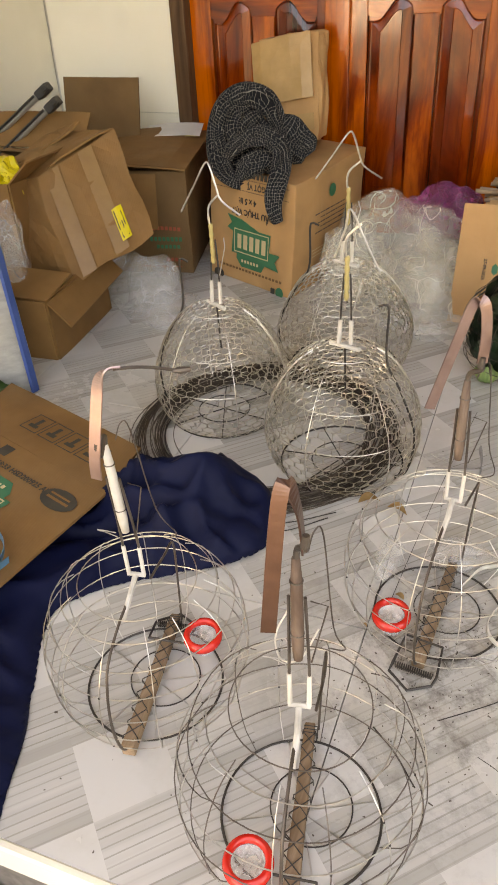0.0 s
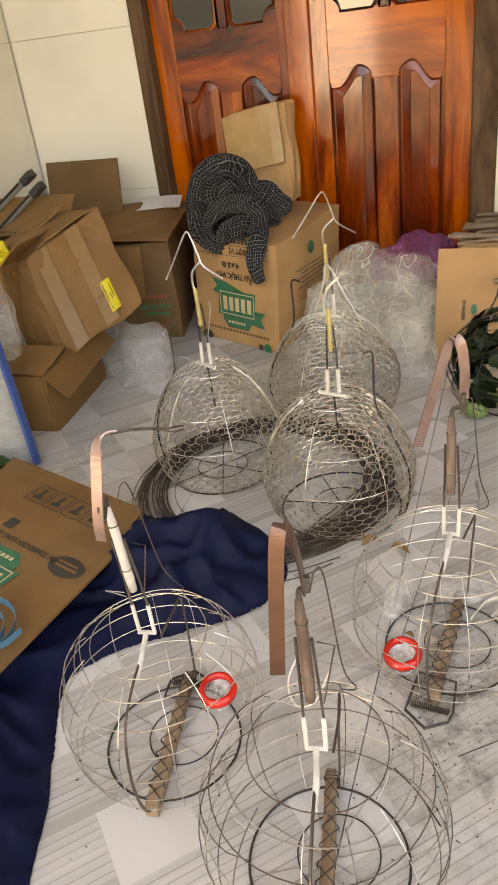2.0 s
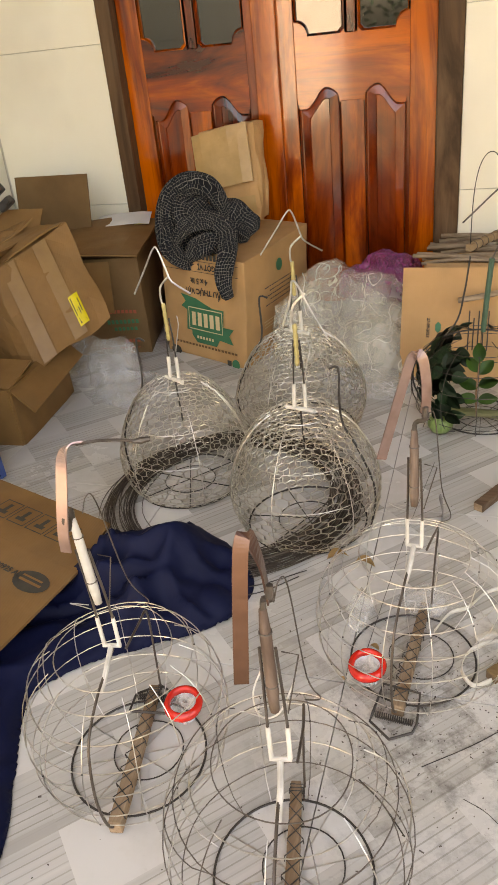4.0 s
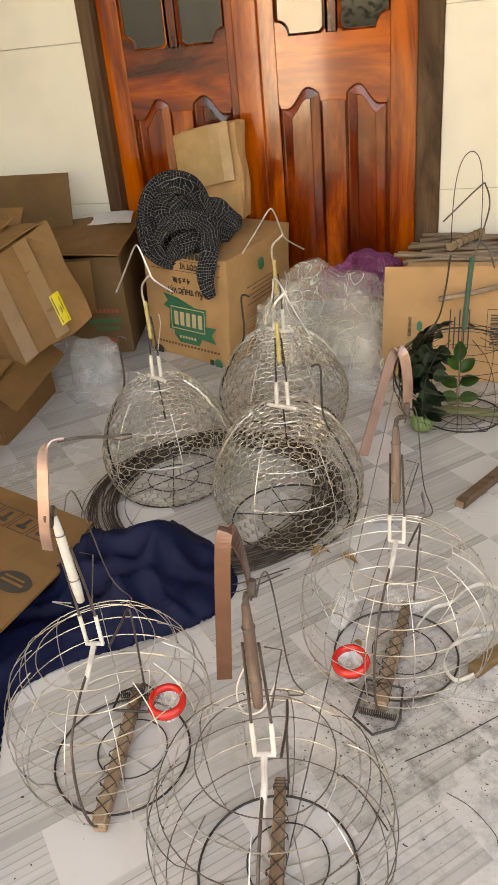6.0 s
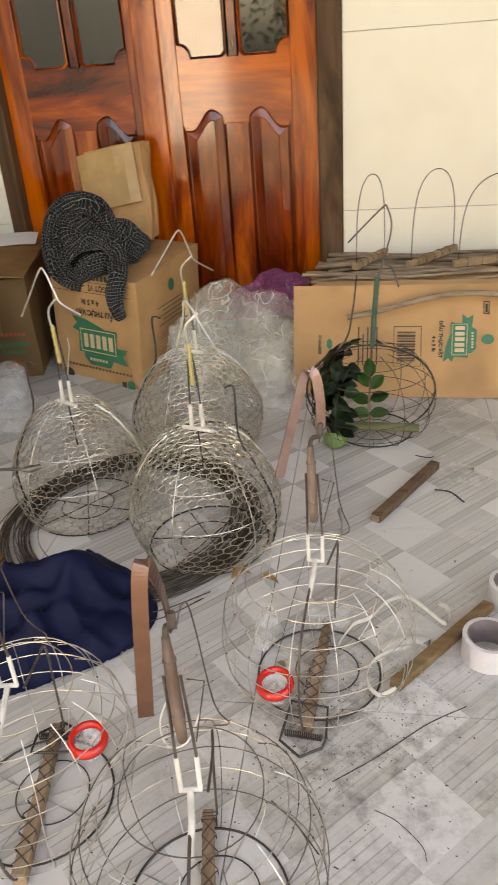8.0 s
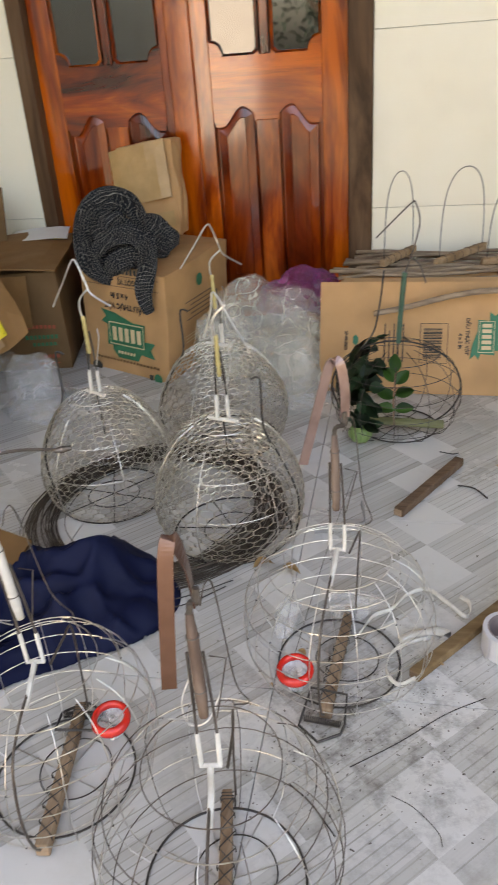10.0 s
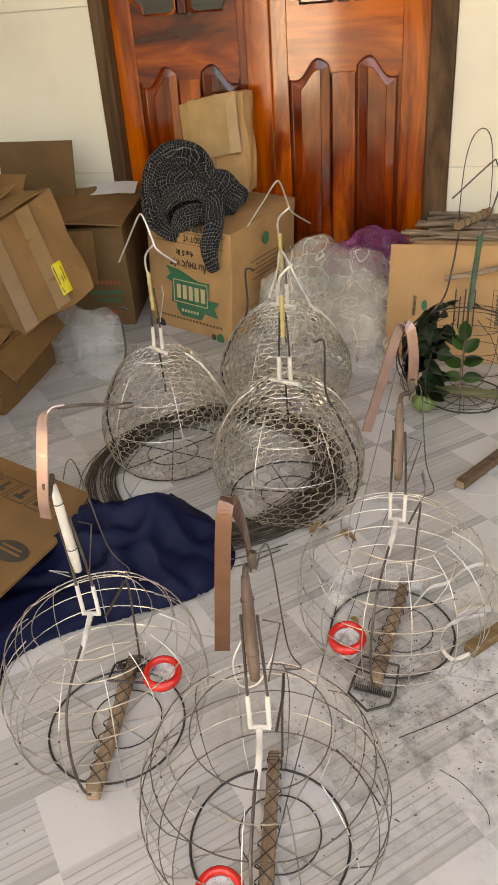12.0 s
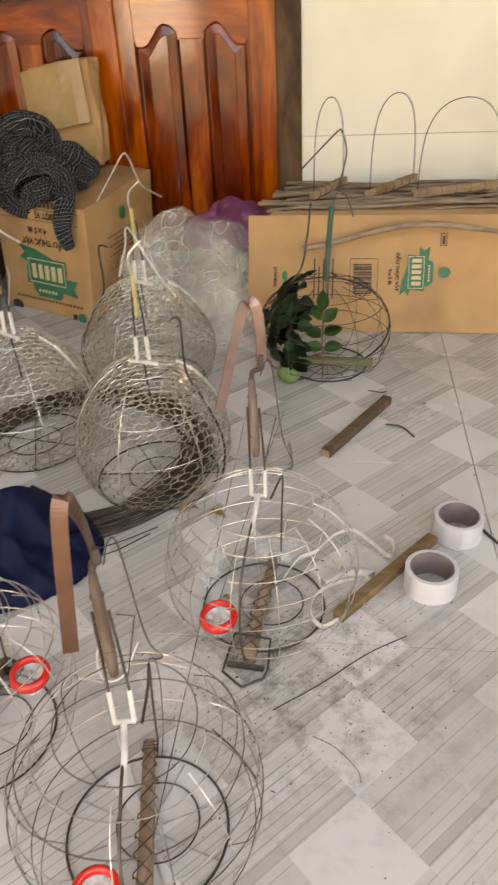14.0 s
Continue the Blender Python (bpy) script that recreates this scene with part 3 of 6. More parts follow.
def oil_print(parent, m, k=1.0, words=True, small=True):
    """The print of the oil cartons: a green banner on a ribbon, lines of type and marks. m: its middle on the face, y up."""
    def put(nm, bm, material, x, y, z=0.0, label=""):
        part(nm, bm, material, parent, label, m=m @ Matrix.Translation((x * k, y * k, z)) @ Matrix.Scale(k, 4))
    rib = [(-0.082, 0.0), (-0.068, 0.016), (-0.08, 0.034), (-0.04, 0.03), (-0.03, 0.046), (0.03, 0.046), (0.045, 0.03), (0.045, -0.02), (0.075, -0.03), (0.06, -0.042), (0.075, -0.058), (0.03, -0.052), (-0.04, -0.03), (-0.045, 0.0)]
    put("ribbon", flat_bm(rib), M_GREEN, 0, 0, 0.0)
    put("banner", flat_bm([(-0.055, -0.036), (0.055, -0.036), (0.06, 0.02), (-0.05, 0.02)]), M_GREEN, 0, 0.0, 0.0006)
    put("rim", rects_bm([(-0.05, -0.032, 0.052, -0.030), (-0.05, 0.015, 0.052, 0.017), (-0.05, -0.03, -0.048, 0.015), (0.050, -0.03, 0.052, 0.015)]), M_PALEINK, 0, 0, 0.0012)
    # the name is drawn as plain bars
    put("mark", rects_bm([(-0.042 + i * 0.018, -0.022, -0.03 + i * 0.018, 0.008) for i in range(5)]), M_PALEINK, 0, 0, 0.0012)
    put("mark", rects_bm([(-0.022 + i * 0.009, 0.03, -0.016 + i * 0.009, 0.036) for i in range(6)]), M_PALEINK, 0, 0, 0.0012)
    if words:
        put("writing", text_bm("DẦU THỰC VẬT", 0.0165), M_INK, 0.0, -0.068)
        put("writing", text_bm("4 x 5 lít", 0.0165), M_INK, 0.015, -0.09)
    return put


# the upside-down oil carton in front of the door
OIL_P, OIL_A, OIL_B, OIL_C = Vector((-0.852, 1.365, 0.0)), Vector((0.334, -0.161, 0)), Vector((0.1, 0.415, 0)), Vector((0.012, 0.03, 0.331))
oil_carton = thing("oil_carton", "tan cardboard oil carton standing upside down before the door", "cardboard box")
part("body", hexa(OIL_P, OIL_A, OIL_B, OIL_C, rise=0.02), M_CARDL, oil_carton)
up_c = OIL_C
m = face_pose(OIL_P, OIL_A, up_c, 0.2, 0.122, 0.0085, 180)
put = oil_print(oil_carton, m, 1.5)
put("line", rects_bm([(-0.1, -0.11, 0.13, -0.109), (-0.1, -0.132, 0.13, -0.131)]), M_INK, 0, 0)
put("writing", text_bm("ON NGỌT VỊ", 0.0155), M_INK, -0.03, -0.121)
put("writing", rects_bm([(-0.05 + i * 0.011, 0.0, -0.042 + i * 0.011, 0.012) for i in range(9)]), M_INK, 0.0, -0.148)
put("writing", rects_bm([(-0.09 + i * 0.01, 0.0, -0.083 + i * 0.01, 0.005) for i in range(19)]), M_CARDD, 0.0, 0.05)
put("mark", flat_bm([(0.016 * math.cos(q * 0.35), 0.011 * math.sin(q * 0.35)) for q in range(18)]), M_INK, 0.1, 0.075)
put("mark", rects_bm([(-0.012, -0.006, 0.0, 0.006)]), M_INK, -0.06, 0.075)
put("mark", flat_bm([(0.011 * math.cos(q * 0.35), 0.011 * math.sin(q * 0.35)) for q in range(18)]), M_GREEN, -0.085, 0.075)
side_m = face_pose(OIL_P + OIL_A, OIL_B, OIL_C, 0.2, 0.2, 0.0085, 180)
part("writing", rects_bm([(-0.09 + 0.0155 * k, 0.03 - i * 0.014, -0.078 + 0.0155 * k, 0.0335 - i * 0.014) for i in range(5) for k in range(12 - 2 * (i % 2))]), M_INK, oil_carton, m=side_m)
part("mark", flat_bm([(0.02 * math.cos(q * 0.35), 0.02 * math.sin(q * 0.35)) for q in range(18)]), M_GREEN, oil_carton, m=side_m @ Matrix.Translation((-0.01, -0.075, 0)))
part("writing", rects_bm([(-0.13, 0.1 - i * 0.01, 0.11, 0.1 - i * 0.01 + 0.0025) for i in range(3)]), M_PALEINK, oil_carton, m=side_m)

# the carton bound with tape that stands on it and leans on the door
PK = Vector((-0.765, 1.655, 0.34))
M_TAPEP = mat("clear_parcel_tape", (0.47, 0.28, 0.115), (0.38, 0.22, 0.082), 18, 0.45, 1.0, fine=1.5, coat=0.05)
taped_parcel = thing("taped_parcel", "flat tan parcel bound with shiny tape leaning on the door", "parcel")
part("body", hexa(PK, (0.195, -0.008, 0.024), (0.01, 0.075, 0.0), (-0.015, 0.06, 0.3), 0.01, 7, 0.016, 4), M_CARDL, taped_parcel, "rumpled tan cardboard")
pf = face_pose(PK, (0.195, -0.008, 0.024), (-0.015, 0.06, 0.3), 0, 0, 0.002)
part("outer_sleeve", board(pf @ Vector((-0.004, 0.118, 0.0125)), pf.to_3x3() @ Vector((0.202, 0.012, 0)), pf.to_3x3() @ Vector((0, 0.185, 0)), 0.005, 0.012, 7), M_TAPEP, taped_parcel, "outer layer of tan cardboard under shiny clear tape")
part("tape_band", board(pf @ Vector((-0.002, 0.03, 0.0125)), pf.to_3x3() @ Vector((0.198, 0.004, 0)), pf.to_3x3() @ Vector((0, 0.05, 0)), 0.0008, 0.002, 7), M_TAPEP, taped_parcel)

# the shut carton behind, with a loose lid, a hanging flap and a sheet of paper on it
SC = Vector((-1.24, 1.27, 0))
shut_carton = thing("shut_carton", "dull brown carton with a loose top flap, standing by the wall", "cardboard box")
part("body", hexa(SC, (0.34, 0.06, 0), (-0.1, 0.4, 0), (0, 0.0, 0.33), 0.005, 5, 0.004, 9), M_CARDD, shut_carton)
part("top_flap", board(SC + Vector((-0.01, -0.035, 0.338)), (0.365, 0.065, 0.0), (-0.1, 0.44, 0.02), 0.005, 0.012, 2), M_CARD, shut_carton)
part("hanging_flap", board(SC + Vector((0.07, -0.02, 0.33)), (0.19, 0.034, 0), (0.015, -0.05, -0.155), 0.005, 0.006, 5), M_CARD, shut_carton)
fm = face_pose(SC, (0.34, 0.06, 0), (0, 0, 1), 0.26, 0.1, 0.013)
part("writing", rects_bm([(-0.08 + i * 0.014, 0.045 + 0.004 * math.sin(i * 0.3 + 0.2), -0.07 + i * 0.014, 0.057 + 0.004 * math.sin(i * 0.3 + 0.2)) for i in range(10)]), M_REDINK, shut_carton, m=fm)
part("writing", rects_bm([(-0.05 + i * 0.014, 0.012, -0.04 + i * 0.014, 0.026) for i in range(8)] + [(-0.03 + i * 0.014, -0.012, -0.02 + i * 0.014, 0.0) for i in range(6)]), M_GREEN, shut_carton, m=fm)
part("writing", rects_bm([(-0.0 + i * 0.014, -0.055, 0.01 + i * 0.014, -0.043) for i in range(4)] + [(-0.09, -0.075, 0.05, -0.072)]), M_REDINK, shut_carton, m=fm)
part("label", rects_bm([(-0.05, -0.02, 0.05, 0.02)]), M_YELLOW, shut_carton, "yellow sticker with black type", m=face_pose(SC + Vector((0, 0, 0.36)), (0.34, 0.06, 0), (-0.1, 0.4, 0), 0.285, 0.34, 0.006))
part("writing", rects_bm([(-0.045, 0.008 - i * 0.009, 0.04, 0.012 - i * 0.009) for i in range(3)]), M_INK, shut_carton, m=face_pose(SC + Vector((0, 0, 0.36)), (0.34, 0.06, 0), (-0.1, 0.4, 0), 0.285, 0.34, 0.0075))
paper_sheet = tagged(part("paper_sheet", board(SC + Vector((0.06, 0.32, 0.364)), (0.2, 0.04, 0.004), (-0.05, 0.15, 0.01), 0.001, 0.006, 3), M_PAPER), "sheet of white paper lying on a carton", "paper")

# the open carton in the corner with one flap standing up
open_carton("corner_carton", "dull brown open carton in the corner with one flap standing up", (-1.47, 1.28, 0), (0.3, 0.02, 0), (-0.02, 0.32, 0), (0, 0, 0.36), M_CARDD,
            flaps=(((-1.49, 1.605, 0.36), (0.295, 0.0, 0.0), (0.01, 0.02, 0.19)), ((-1.47, 1.28, 0.36), (0.3, 0.02, 0), (0.0, -0.1, 0.05)), ((-1.17, 1.3, 0.36), (-0.02, 0.3, 0), (0.1, 0.0, -0.03))))
# the open carton that holds poles and wraps
open_carton("pole_carton", "brown open carton with crumpled wrap and poles in it", (-1.56, 0.84, 0), (0.36, 0.02, 0), (-0.01, 0.4, 0), (0, 0, 0.4), M_CARD,
            flaps=(((-1.57, 1.24, 0.4), (0.36, 0.02, 0.0), (0.0, 0.08, 0.09)), ((-1.2, 0.86, 0.4), (-0.01, 0.4, 0), (0.07, 0.0, 0.06))))
# the low open carton under the tilted one
open_carton("low_carton", "brown open carton with one flap folded outward", (-1.33, 0.655, 0), (0.33, 0.008, 0), (-0.035, 0.34, 0), (-0.006, 0.0, 0.165), M_CARD,
            flaps=(((-1.004, 0.663, 0.165), (-0.035, 0.34, 0.02), (0.075, -0.01, -0.055)), ((-1.33, 0.655, 0.165), (0.33, 0.008, 0), (0.01, 0.11, 0.035))))

# the tilted, taped carton
TB, T1, T2, T3 = Vector((-1.012, 0.82, 0.15)), Vector((0.155, 0.19, 0.095)), Vector((-0.145, 0.107, 0.247)), Vector((-0.24, 0.075, -0.02))
tilted_carton = thing("tilted_carton", "crumpled brown carton bound with clear tape, tipped over on other cartons", "cardboard box")
part("body", hexa(TB, T1, T3, T2, 0.008, 6, 0.014, 21), M_CARD, tilted_carton)
nrm = T1.cross(T2).normalized()
for s in (0.1, 0.52):
    part("tape_strip", board(TB + T1 * s + T2 * 0.01 + nrm * 0.0105, T1 * 0.17, T2 * 0.98, 0.0006, 0.0, 2), M_TAPE, tilted_carton, "shiny clear tape strip")
part("label", board(TB + T1 * 0.64 + T2 * 0.08 + nrm * 0.0135, T1 * 0.12, T2 * 0.3, 0.0008, 0.002, 2), M_YELLOW, tilted_carton, "yellow warning sticker")
for i in range(4):
    part("writing", board(TB + T1 * (0.652 + 0.025 * i) + T2 * 0.18 + nrm * 0.0152, T1 * 0.011, T2 * (0.18 - 0.03 * (i % 2)), 0.0006), M_INK, tilted_carton)
for s0, t0, s1, t1 in ((0.66, 0.1, 0.08, 0.01), (0.66, 0.145, 0.08, 0.01), (0.66, 0.1, 0.012, 0.05), (0.728, 0.1, 0.012, 0.05)):
    part("mark", board(TB + T1 * s0 + T2 * t0 + nrm * 0.0152, T1 * s1, T2 * t1, 0.0006), M_INK, tilted_carton)
for k, (p0, e, r) in enumerate(((TB + T2, T1, Vector((-0.09, 0.02, -0.015))), (TB + T2 + T3, T1, Vector((0.1, -0.03, 0.03))))):
    part("torn_flap", board(p0, e, r, 0.005, 0.012, 11 + k), M_CARD, tilted_carton)

# the flattened oil carton lying on the dark cloth
FL, F1, F2 = Vector((-0.533, 0.265, 0.062)), Vector((-0.41, 0.135, 0.012)), Vector((0.012, -0.165, 0.005))
flat_carton = thing("flat_carton", "flattened brown oil carton lying over a dark cloth", "cardboard box")
part("flap", board(FL, F1, F2, 0.006, 0.001, 3), M_CARD, flat_carton)
F3 = Vector((-0.075, -0.4, -0.01))
part("panel", board(FL + F2, F1, F3, 0.006, 0.001, 5), M_CARD, flat_carton)
pm = face_pose(FL + F2 + F1, -F1, -F3, 0, 0, 0.0085)
put = oil_print(flat_carton, pm @ Matrix.Translation((0.225, -0.15, 0)), 1.45, words=False)
put("writing", text_bm("PE 19:33 HSD200925 AU", 0.0125), M_INK, 0.02, 0.062)
put("writing", text_bm("DẦU THỰC VẬT", 0.018), M_INK, 0.0, -0.072)
put("mark", flat_bm([(0.03 * math.cos(q * 0.35), 0.018 * math.sin(q * 0.35)) for q in range(18)]), M_INK, 0.105, 0.06)
put("mark", rects_bm([(-0.02, -0.004, 0.02, 0.0), (-0.02, 0.004, 0.016, 0.007)]), M_CARD, 0.105, 0.06, 0.0008)
put("mark", rects_bm([(-0.01, -0.01, 0.01, 0.01)]), M_INK, -0.04, 0.085)
put("line", rects_bm([(-0.14, -0.115, 0.16, -0.1135), (-0.14, -0.15, 0.16, -0.1485)]), M_INK, 0, 0)
im = face_pose(FL + F1, -F1, -F2, 0.13, -0.115, 0.0085) @ Matrix.Scale(1.3, 4)
for i in range(4):
    x = i * 0.045
    part("mark", rects_bm([(x, 0, x + 0.04, 0.002), (x, 0.043, x + 0.04, 0.045), (x, 0, x + 0.002, 0.045), (x + 0.038, 0, x + 0.04, 0.045),
                           (x + 0.01, 0.01, x + 0.03, 0.018), (x + 0.016, 0.016, x + 0.024, 0.036)]), M_INK, flat_carton, m=im)

# flat cartons stacked against the wall
flat_stack = []
for i in range(7):
    y = 1.17 + i * 0.028
    top = 0.295 - 0.012 * i
    x0, w = (-0.045, 0.95) if i == 0 else (-0.05 + 0.018 * ((i * 7) % 4) + 0.01 * i, 0.93)
    ob = tagged(part("folded_carton", board((x0, y, 0.0), (w, -0.03 if i == 0 else -0.02, 0.0), (0.0, 0.12 + 0.05 * i, top), 0.007, 0.001, i * 3), M_CARDL),
                "folded tan oil carton propped on edge against the wall", "cardboard box", group="folded cartons against the wall")
    flat_stack.append(ob)
front = flat_stack[0]
fm = face_pose((-0.045, 1.17, 0.0), (0.95, -0.03, 0), (0.0, 0.12, 0.295), 0, 0, 0.0108)
oil_print(front, fm @ Matrix.Translation((0.475, 0.165, 0)) @ pose(0, 0, 0, 0, 0, -90), 0.86)
part("mark", rects_bm([(0.296, 0.1 + 0.0044 * i, 0.347, 0.1016 + 0.0044 * i + 0.0008 * ((i * 5) % 3)) for i in range(20)]), M_INK, front, "black bar mark", m=fm)
part("mark", rects_bm([(0.286, 0.088, 0.364, 0.0895), (0.286, 0.2, 0.364, 0.2015), (0.286, 0.088, 0.2875, 0.2), (0.3625, 0.088, 0.364, 0.2)]), M_INK, front, m=fm)
part("writing", rects_bm([(0.185 + 0.013 * i, 0.09, 0.1885 + 0.013 * i, 0.2 - 0.02 * (i % 2)) for i in range(5)]), M_INK, front, m=fm)
part("writing", text_bm("27-09-2023", 0.012), M_INK, front, m=fm @ Matrix.Translation((0.075, 0.15, 0)) @ pose(0, 0, 0, 0, 0, -90))
part("mark", flat_bm([(0.103 + 0.009 * math.cos(q * math.pi / 3 + 0.5), 0.152 + 0.016 * math.sin(q * math.pi / 3 + 0.5)) for q in range(6)]), M_GREEN, front, m=fm)
part("mark", flat_bm([(0.545 + 0.017 * math.cos(q * 0.35), 0.165 + 0.014 * math.sin(q * 0.35)) for q in range(18)]), M_GREEN, front, m=fm)
part("mark", rects_bm([(0.53, 0.235, 0.532, 0.27), (0.545, 0.235, 0.547, 0.27), (0.53, 0.235, 0.547, 0.237), (0.53, 0.268, 0.547, 0.27), (0.535, 0.24, 0.542, 0.262)]), M_INK, front, m=fm)

# the small print and marks of a carton stay joined
for ob in list(bpy.data.objects):
    if ob.name.startswith(("writing", "mark")):
        tagged(ob, kind="stuff")

# ---- wire traps ----
M_WIRE = mat("galvanised_wire", (0.74, 0.72, 0.67), (0.45, 0.42, 0.375), 60, 0.3, 0.1, 0.85, dirt=(0.16, 0.13, 0.1), dirt_scale=14)
M_NET = mat("bright_netting_wire", (0.76, 0.73, 0.65), (0.42, 0.39, 0.33), 90, 0.3, 0.1, 0.88, dirt=(0.16, 0.13, 0.1), dirt_scale=16)
M_WIREB = mat("tarnished_wire", (0.22, 0.185, 0.16), (0.1, 0.082, 0.07), 45, 0.4, 0.1, 0.6, dirt=(0.12, 0.09, 0.07), dirt_scale=10)
M_DARKWIRE = mat("dark_iron_wire", (0.045, 0.03975, 0.036), (0.0825, 0.07275, 0.06525), 60, 0.5, 0.1, 0.6)
M_ROD = mat("brown_iron_rod", (0.088, 0.0704, 0.0576), (0.16, 0.132, 0.112), 40, 0.45, 0.2, 0.7)
M_WHITETUBE = mat("white_plastic_tube", (0.66, 0.63, 0.57), (0.54, 0.51, 0.45), 30, 0.45, 0.1, dirt=(0.3, 0.26, 0.21), dirt_scale=25)
M_COPPER = mat("brown_copper_strip", (0.216, 0.1215, 0.0945), (0.126, 0.0675, 0.0504), 12, 0.3, 0.3, 0.75, dirt=(0.09, 0.045, 0.0315), dirt_scale=18)
M_COPPERP = mat("pale_copper_strip", (0.405, 0.279, 0.243), (0.252, 0.1575, 0.1305), 12, 0.3, 0.3, 0.75, dirt=(0.126, 0.0675, 0.0495), dirt_scale=18)
M_COPPERW = mat("bright_copper_strip", (0.52, 0.37, 0.335), (0.38, 0.25, 0.22), 14, 0.3, 0.3, 0.7, dirt=(0.25, 0.14, 0.11), dirt_scale=14)
M_PEG = wood("pale_peg_wood", (0.2, 0.125, 0.075), (0.31, 0.21, 0.135), (0.42, 0.3, 0.2), 3.0, 0.6, 0.0, axis=1)
M_GRIP = wood("worn_grip_wood", (0.117, 0.0765, 0.0585), (0.216, 0.153, 0.117), (0.306, 0.225, 0.171), 3.0, 0.6, 0.0)
M_RED = mat("red_plastic", (0.72, 0.022, 0.014), (0.64, 0.016, 0.01), 10, 0.2, coat=0.4)
M_CUP = clear_film("clear_plastic_cup", (0.85, 0.82, 0.8), 0.42, 0.06, 40.0)
M_YBEAD = mat("yellow_tape_binding", (0.52, 0.41, 0.17), (0.42, 0.32, 0.12), 40, 0.5, 0.2)


def globe_radius(z, R=0.156, H=0.225, base=0.1, neck=0.05):
    """The swell of the round cage: base ring, widest a little below the middle, drawn in at the neck."""
    zm = 0.1
    if z < zm:
        q = 1 - z / zm
        return base + (R - base) * math.sqrt(max(0, 1 - q * q))
    q = (z - zm) / (H - zm)
    return neck + (R - neck) * math.sqrt(max(0, 1 - q ** 2.1))


def wobble(p, amp, seed):
    return Vector(p) + noise.noise_vector(Vector(p) * 9 + Vector((seed, 0, 0))) * amp


def globe_trap(x, y, yaw, seed, strap, wide, foot, grip, jaw_front, red, label, lean=(0.0, 0.0), R=0.152, knots=50, copper=None, arm=None, drop=0.0, wire=None):
    wire = wire or M_WIRE
    t = thing("globe_trap", label, "wire trap", Matrix.Translation((x, y, 0)) @ pose(0, 0, 0, 0, 0, yaw), "round wire cage traps")
    H, rnd = 0.225 - drop * 0.4, random.Random(seed)
    part("base_ring", tube(circle(0.1, 0.003, 48), 0.0017, 6, True), M_DARKWIRE, t, "dark iron ring on the floor")
    part("base_ring", tube(circle(0.052, 0.002, 32, 0.012, 0.01), 0.001, 5, True), M_DARKWIRE, t)
    for k in range(4):
        a = k * math.pi / 4 + 0.3
        part("base_spoke", tube([(0.1 * math.cos(a), 0.1 * math.sin(a), 0.003), (-0.1 * math.cos(a), -0.1 * math.sin(a), 0.003)], 0.0007, 4), M_WIRE, t)
    # hoops
    for i, z in enumerate((0.034, 0.068, 0.105, 0.142, 0.176, 0.203, 0.219)):
        r = globe_radius(z, R) * (1 + rnd.uniform(-0.006, 0.006))
        part("hoop", tube([wobble((px, py, z + 0.002 * math.sin(2 * math.atan2(py, px) + i)), 0.003, seed) for px, py, _ in circle(r, 0, 44)], 0.0008, 5, True), M_WIRE if i % 2 else wire, t)
    n, ribs = 14, []
    for k in range(n):
        a = 2 * math.pi * (k + 0.15 * rnd.uniform(-1, 1)) / n + 0.12
        skew = rnd.uniform(-0.06, 0.06)
        pts = []
        for i in range(15):
            z = H * (i / 14) ** 0.95
            r = globe_radius(z, R)
            pts.append(wobble((r * math.cos(a + skew * i / 14), r * math.sin(a + skew * i / 14), z), 0.003, seed))
        ribs.append(pts)
        part("rib", tube(pts, 0.00075, 5), M_WIREB if wire is M_WIREB and k % 2 else M_WIRE, t)
    # knots where wires cross
    bm = bmesh.new()
    for i in range(knots):
        rib, f = rnd.choice(ribs), 0.0
        z = rnd.choice((0.034, 0.068, 0.105, 0.142, 0.176))
        k = min(range(len(rib)), key=lambda q: abs(rib[q].z - z))
        c = rib[k] if rib[k].z < z or k == 0 else rib[k - 1].lerp(rib[k], (z - rib[k - 1].z) / max(1e-6, rib[k].z - rib[k - 1].z))
        add_box(bm, c - Vector((0.001, 0.001, 0.0011)), c + Vector((0.001, 0.001, 0.0011)))
    tagged(part("knotting", bm, M_DARKWIRE, t), kind="stuff")
    # the stout frame rod over the cage, in line with the peg
    front = [(0.0, -globe_radius(z, R) - 0.002, z) for z in (0.004, 0.03, 0.07, 0.11, 0.15, 0.185)] + [(0.0, -0.075, 0.222 - drop * 0.6), (0.0, -0.03, 0.238 - drop), (0, 0, 0.242 - drop)]
    part("frame_rod", tube(curve_through(front, 4), 0.002, 6), M_ROD, t, "brown iron frame rod")
    rear = [(0.018, 0.0, 0.242 - drop), (0.022, 0.05, 0.24 - drop), (0.02, 0.09, 0.2), (0.014, 0.105, 0.12), (0.01, 0.108, 0.02)]
    part("frame_rod", tube(curve_through(rear, 5), 0.0018, 6), M_ROD, t)
    # peg bound with wire
    bm = boxed((-0.0095, -0.125, 0.003), (0.0095, 0.115, 0.024), 0.0025, 2)
    for v in bm.verts:
        v.co.x *= 1 - 0.25 * max(0, v.co.y / 0.115)
        v.co.x += 0.002 * math.sin(v.co.y * 40)
    peg = part("peg", bm, M_PEG, t, "pale wooden peg bound crosswise with wire")
    # two wires zigzag over the top and down the flanks, crossing
    for sgn in (-1, 1):
        pts = []
        for i in range(10):
            y = -0.112 + 0.0235 * i
            w = 0.0108 * (1 - 0.25 * max(0, y / 0.115))
            x = sgn * (1 if i % 2 else -1) * w + 0.002 * math.sin(y * 40)
            pts += [(x, y - 0.001, 0.0254), (x * 1.03, y, 0.016), (x, y + 0.001, 0.0254)]
        part("binding", tube(pts, 0.0008, 4), M_DARKWIRE, peg)
